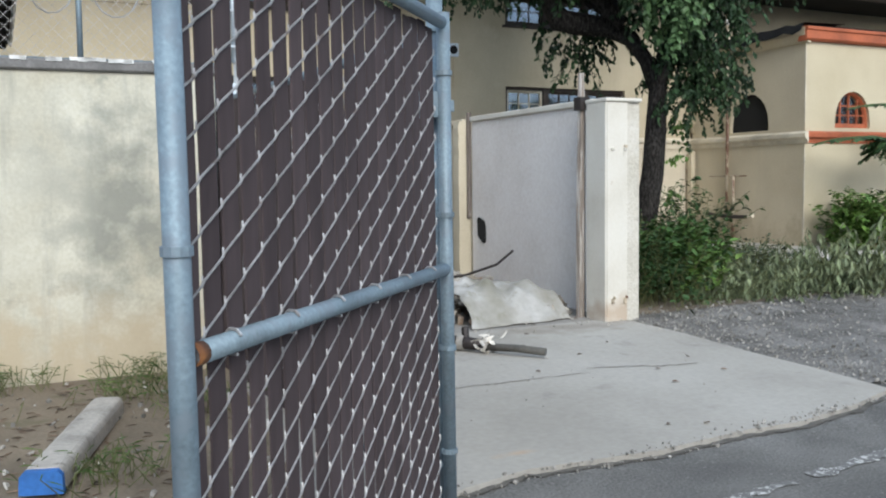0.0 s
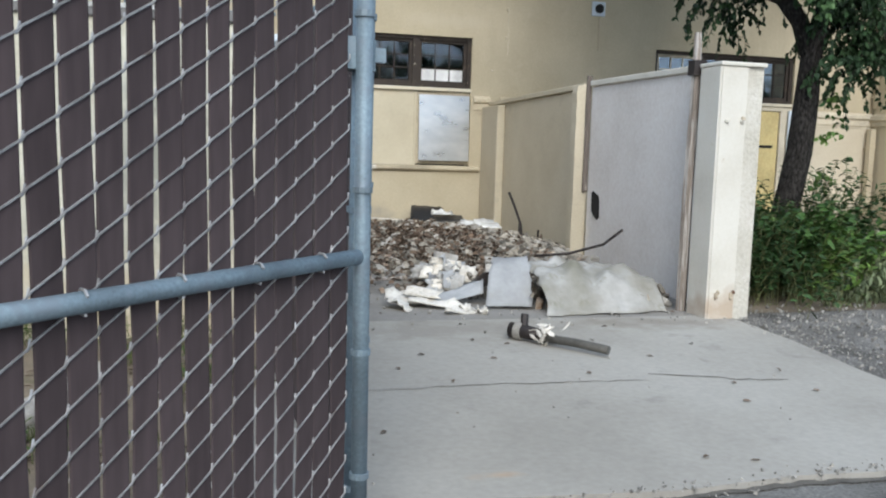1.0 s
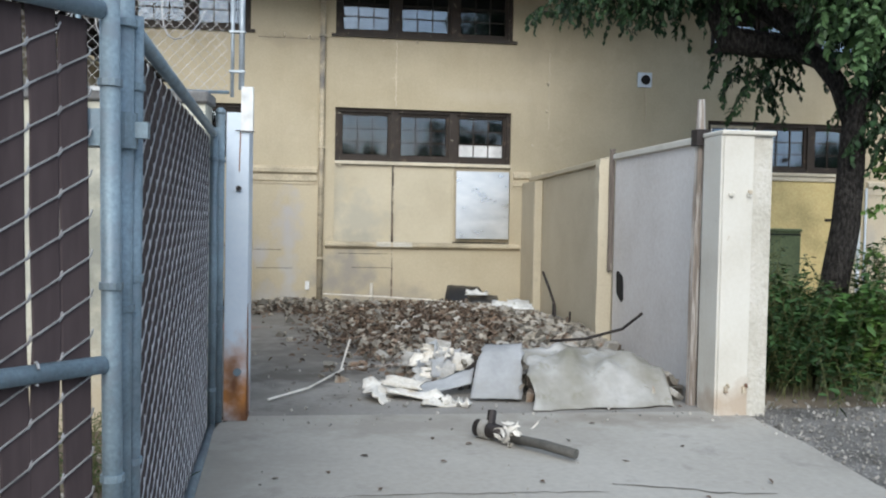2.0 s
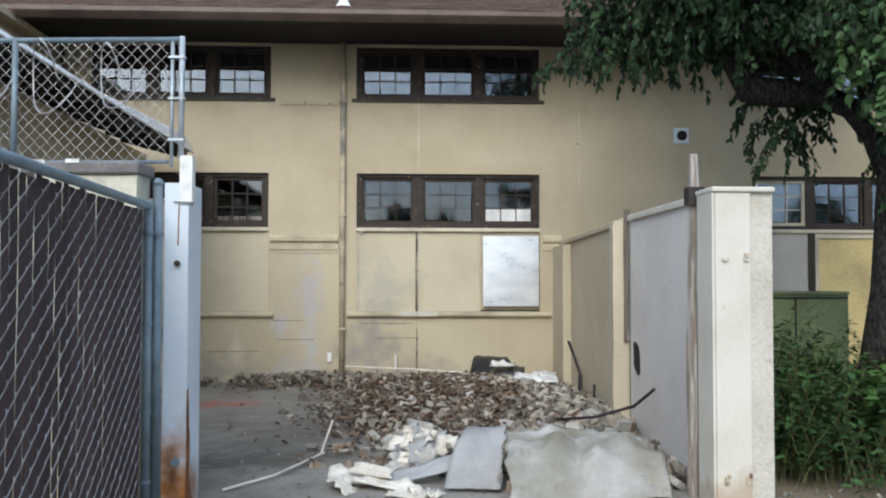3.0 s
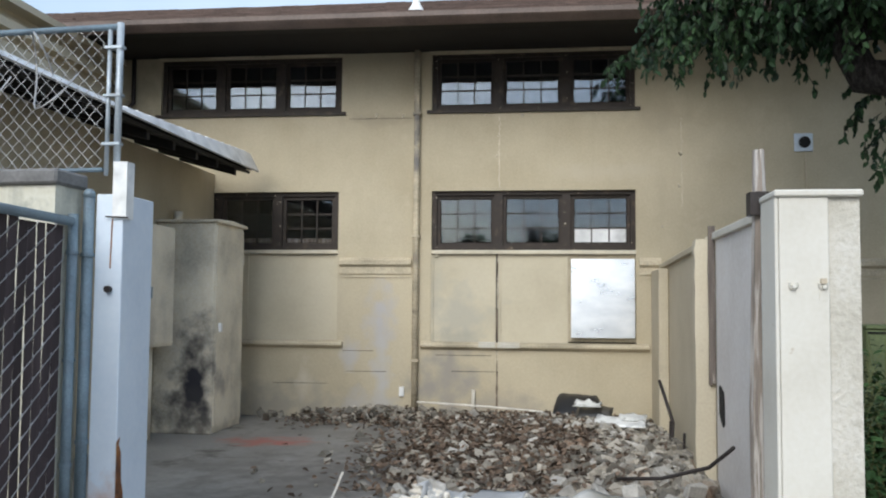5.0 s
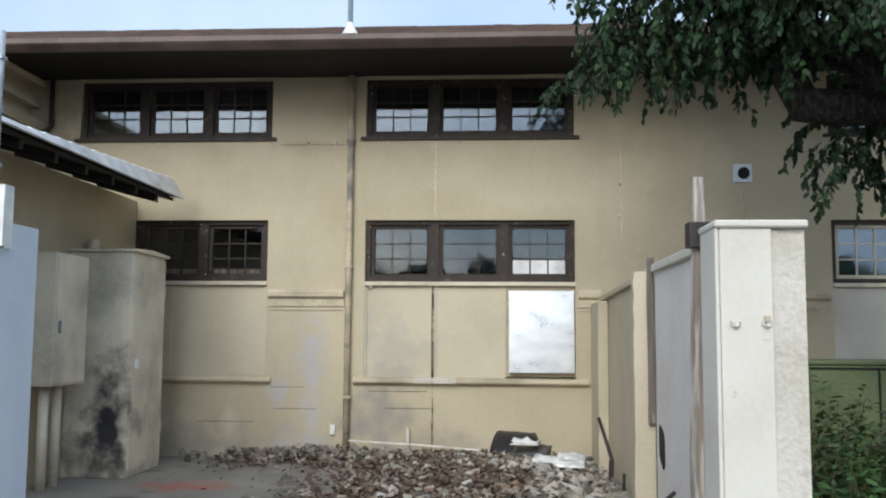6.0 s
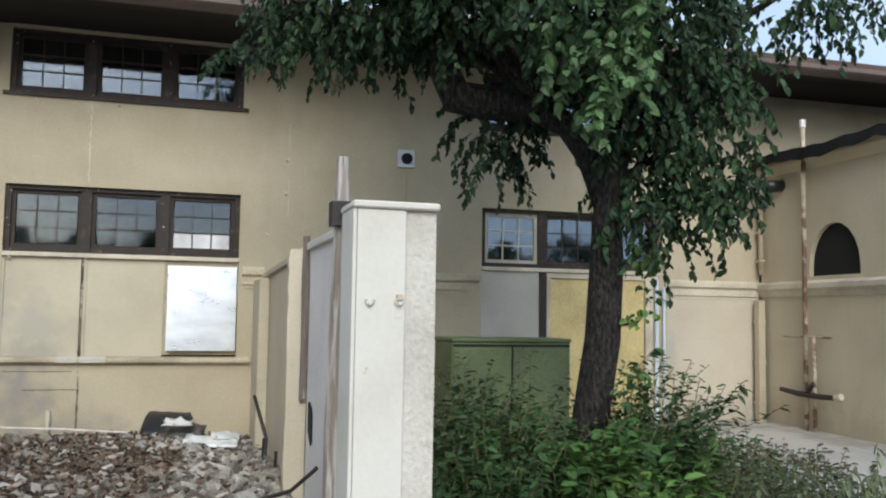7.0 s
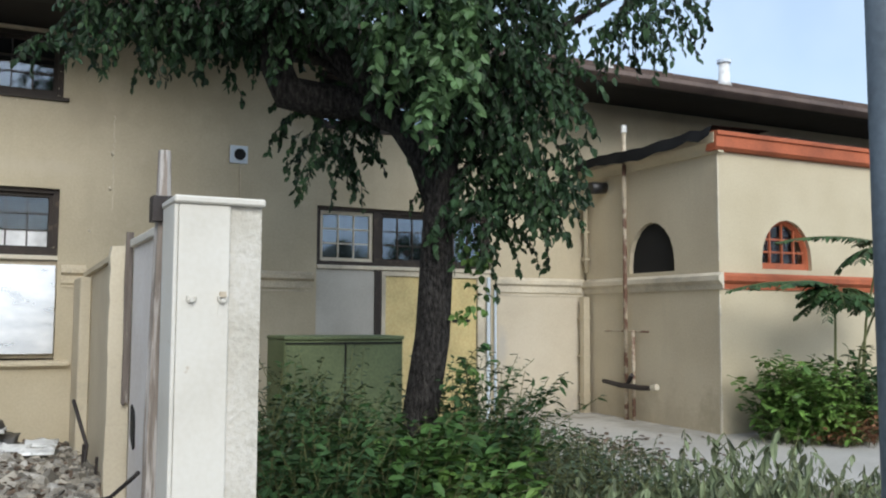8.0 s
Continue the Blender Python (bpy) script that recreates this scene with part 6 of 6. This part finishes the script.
for _ in range(260):
    x, y = rr.uniform(1.6, 4.9), rr.uniform(6.2, 8.6)
    stone(s, (x - 3, y - 4.5, level(x, y) - z0 + 0.004), rr.choice((0.006, 0.01, 0.016)), rr)
for _ in range(30):
    x, y = rr.uniform(1.4, 5.0), rr.uniform(3.4, 6.5)
    stone(s, (x - 3, y - 4.5, level(x, y) - z0 + 0.003), rr.choice((0.004, 0.006, 0.009)), rr)
for _ in range(300):
    x, y = rr.uniform(-2.0, 1.2), rr.uniform(3.4, 6.1)
    stone(s, (x - 3, y - 4.5, level(x, y) - z0 - 0.01), rr.choice((0.006, 0.01, 0.02)), rr)
CRUMB = material("grey_crumbs", (0.30, 0.283, 0.255), 0.95, scale=9, grain=60, bump=0.3, island=0.5)
part("crumbs", s, CRUMB, bits)
fallen = Foliage(90)
for _ in range(26):
    x, y = fallen.r.uniform(1.4, 5.0), fallen.r.uniform(3.3, 7.0)
    fallen.leaf(np.array((x - 3, y - 4.5, level(x, y) - z0 + 0.008)), np.append(fallen.r.normal(0, 1, 2), 0.05), np.array((0, 0, 1.0)) + fallen.r.normal(0, 0.2, 3), 0.05, 0.025, 0.3)
for _ in range(320):
    x, y = fallen.r.normal(10.0, 0.45), fallen.r.normal(10.3, 0.7)
    fallen.leaf(np.array((x - 3, y - 4.5, level(x, y) - z0 + 0.022)), np.append(fallen.r.normal(0, 1, 2), 0.05), np.array((0, 0, 1.0)) + fallen.r.normal(0, 0.3, 3), 0.09, 0.045, 0.4)
for _ in range(700):
    x, y = fallen.r.uniform(-2.5, 1.1), fallen.r.uniform(3.4, 6.1)
    fallen.leaf(np.array((x - 3, y - 4.5, level(x, y) - z0 - 0.008)), np.append(fallen.r.normal(0, 1, 2), 0.05), np.array((0, 0, 1.0)) + fallen.r.normal(0, 0.3, 3), 0.07, 0.012, 0.3)
part("fallen_leaves", fallen.mesh("fallen_leaves", BROWN_LEAF), BROWN_LEAF, bits)


def ribbon(name, pts, width, mat, label, category, seed, lift=0.004):
    """A ragged thin strip lying on the ground along pts."""
    q = random.Random(seed)
    s = Shape()
    fine = []
    for (xa, ya), (xb, yb) in zip(pts, pts[1:]):
        n = max(2, int(math.hypot(xb - xa, yb - ya) / 0.06))
        fine += [(xa + (xb - xa) * i / n + q.gauss(0, 0.006), ya + (yb - ya) * i / n + q.gauss(0, 0.008)) for i in range(n)]
    for x, y in fine:
        w = width * q.uniform(0.35, 1.2)
        s.v += [(x, y - w / 2, level(x, y) + lift), (x, y + w / 2, level(x, y) + lift)]
    s.f = [(2 * i, 2 * i + 2, 2 * i + 3, 2 * i + 1) for i in range(len(fine) - 1)]
    return solid(name, s, mat, label, category, kind="structure")


CRACK = material("crack_dirt", (0.12, 0.11, 0.095), 1.0, scale=8, grain=60, bump=0.3)
ribbon("slab_crack", [(1.2, 4.76), (1.95, 4.78), (2.6, 4.81), (3.2, 4.8), (3.6, 4.76)], 0.011, CRACK, "dirt-filled crack across the driveway", "crack", 3)
ribbon("slab_crack", [(3.6, 4.9), (3.9, 4.82), (4.13, 4.72), (4.5, 4.68)], 0.016, CRACK, "dirt-filled crack across the driveway", "crack", 4)
ribbon("slab_edge_dirt", [(1.0, 3.08), (1.6, 3.12), (2.1, 3.24), (2.9, 3.19), (3.5, 3.26), (3.9, 3.24), (4.5, 3.35), (5.05, 3.53)], 0.045, CRACK, "dirt and grit along the driveway edge", "dirt", 5, -0.022)
PAINT = material("worn_white_road_paint", (0.5, 0.49, 0.465), 0.9, scale=6, grain=60, bump=0.4, spots=(0.15, 0.146, 0.138), spot_scale=26, spot_lo=0.42, spot_hi=0.5)
ribbon("road_line", [(2.3, 2.5), (2.62, 2.53)], 0.1, PAINT, "worn white painted line on the asphalt", "road line", 6, -0.024)
ribbon("road_line", [(2.68, 2.55), (3.1, 2.6), (3.25, 2.61)], 0.085, PAINT, "worn white painted line on the asphalt", "road line", 7, -0.024)
ribbon("road_line", [(3.3, 2.62), (3.9, 2.7), (4.8, 2.8), (6.2, 2.95)], 0.1, PAINT, "worn white painted line on the asphalt", "road line", 8, -0.024)
solid("ground_box", Shape().box(14.3, 14.8, 8.6, 9.2, level(14, 9) - 0.02, level(14, 9) + 0.25), CREAM, "low pale concrete box by the shrubs", "box", bevel=0.01)
flake = Shape()
for i in range(34):
    x = -1.6 + rr.random() * 2.6
    a, q = rr.uniform(0.02, 0.07), rr.uniform(0.01, 0.03)
    flake.box(x - a, x + a, 6.113, 6.13 + q * 2, 2.255 + q * 0.5, 2.284 + q * 0.3)
solid("paint_flakes", flake, SEALANT, "flaking white paint on the wall capping", "flakes", kind="stuff").matrix_basis = BOUND

# chips and hairline cracks on the house wall
chips = Shape()
for x, z in ((3.35, 4.0), (3.38, 4.02), (2.5, 4.03), (2.9, 4.02), (4.3, 4.03), (1.3, 4.05), (1.5, 4.04), (1.85, 4.03), (-0.4, 4.03), (5.1, 2.6), (2.3, 2.24), (3.1, 2.25), (5.3, 3.1), (5.32, 3.5), (3.07, 3.75), (3.06, 3.5)):
    stone(chips, (x, FRONT - 0.001, z), rr.choice((0.012, 0.02, 0.03)), rr)
for x, z_low, z_high, w in ((3.09, 3.1, 4.04, 0.011), (5.34, 2.85, 3.95, 0.007)):
    q, left, right = random.Random(int(x * 100)), [], []
    for k in range(30):
        z, c = z_low + (z_high - z_low) * k / 29, x + q.gauss(0, 0.006)
        left.append((c - w * q.uniform(0.15, 1.2), z))
        right.append((c + w * q.uniform(0.15, 1.2), z))
    solid("crack_filler", Shape().prism(left + right[::-1], FRONT - 0.003, FRONT + 0.004, "y"), BELT, "white filler smeared along a vertical wall crack", "filler", kind="structure")
solid("plaster_chips", chips, BELT, "pale chips where stucco has broken off", "chips", kind="stuff")
flecks = Shape()
for x0, x1, z0_, z1_ in ((2.23, 4.78, 2.31, 3.06), (-1.42, 1.02, 2.31, 3.06), (2.22, 4.78, 4.09, 4.83)):
    for _ in range(22):
        side = rr.random()
        x = rr.uniform(x0, x1) if side < 0.45 else rr.choice((x0 + 0.03, x0 + (x1 - x0) / 3, x0 + (x1 - x0) * 2 / 3, x1 - 0.03)) + rr.uniform(-0.03, 0.03)
        z = rr.choice((z0_ + 0.025, z1_ - 0.025)) + rr.uniform(-0.02, 0.02) if side < 0.45 else rr.uniform(z0_, z1_)
        a, q = rr.uniform(0.002, 0.007), rr.uniform(0.002, 0.008)
        flecks.box(x - a, x + a, FRONT + 0.047, FRONT + 0.0515, z - q, z + q)
solid("paint_flecks", flecks, BELT, "pale paint flecks on the dark window frames", "flecks", kind="stuff")
lines = Shape()
for x0, x1, z in ((2.5, 3.04, 0.78), (1.15, 1.66, 0.76), (1.1, 1.5, 1.02), (0.2, 0.9, 0.6), (1.15, 1.98, 4.0), (2.3, 3.0, 0.98)):
    n = 8
    for i in range(n):
        a, q = x0 + (x1 - x0) * i / n, x0 + (x1 - x0) * (i + 1) / n
        lines.box(a, q + 0.002, FRONT - 0.0025 - 0.0004 * (i % 2), FRONT + 0.01, z + rr.uniform(-0.003, 0.001), z + 0.005 + rr.uniform(0, 0.003))
solid("wall_cracks", lines, CRACK, "hairline cracks in the stained house wall", "cracks", kind="stuff")
for x0, x1 in ((2.84, 3.05), (3.08, 3.35)):
    solid("sill_repair", Shape().prism([(FRONT - 0.075, 1.085), (FRONT - 0.072, 1.13), (FRONT - 0.01, 1.155), (FRONT - 0.002, 1.08)], x0, x1), ROUGHCAST, "grey mortar repair on the window sill", "repair")

# trees across the road, which the lower windows mirror
far_wood = Foliage(120)
for i in range(44):
    cx, cy, top = -34 + i * 1.9 + far_wood.r.normal(0, 0.6), -36 + far_wood.r.normal(0, 2), far_wood.r.uniform(3.5, 8.0)
    for _ in range(130):
        q = far_wood.r.normal(0, 1, 3)
        q /= np.linalg.norm(q)
        far_wood.leaf(np.array((cx, cy, top * 0.55)) + q * np.array((1.9, 1.9, top * 0.45)), far_wood.r.normal(0, 1, 3), far_wood.r.normal(0, 1, 3), 1.1, 0.9)
tagged(new("far_trees", far_wood.mesh("far_trees", LEAF)), "row of dark trees across the road", "trees", kind="stuff")
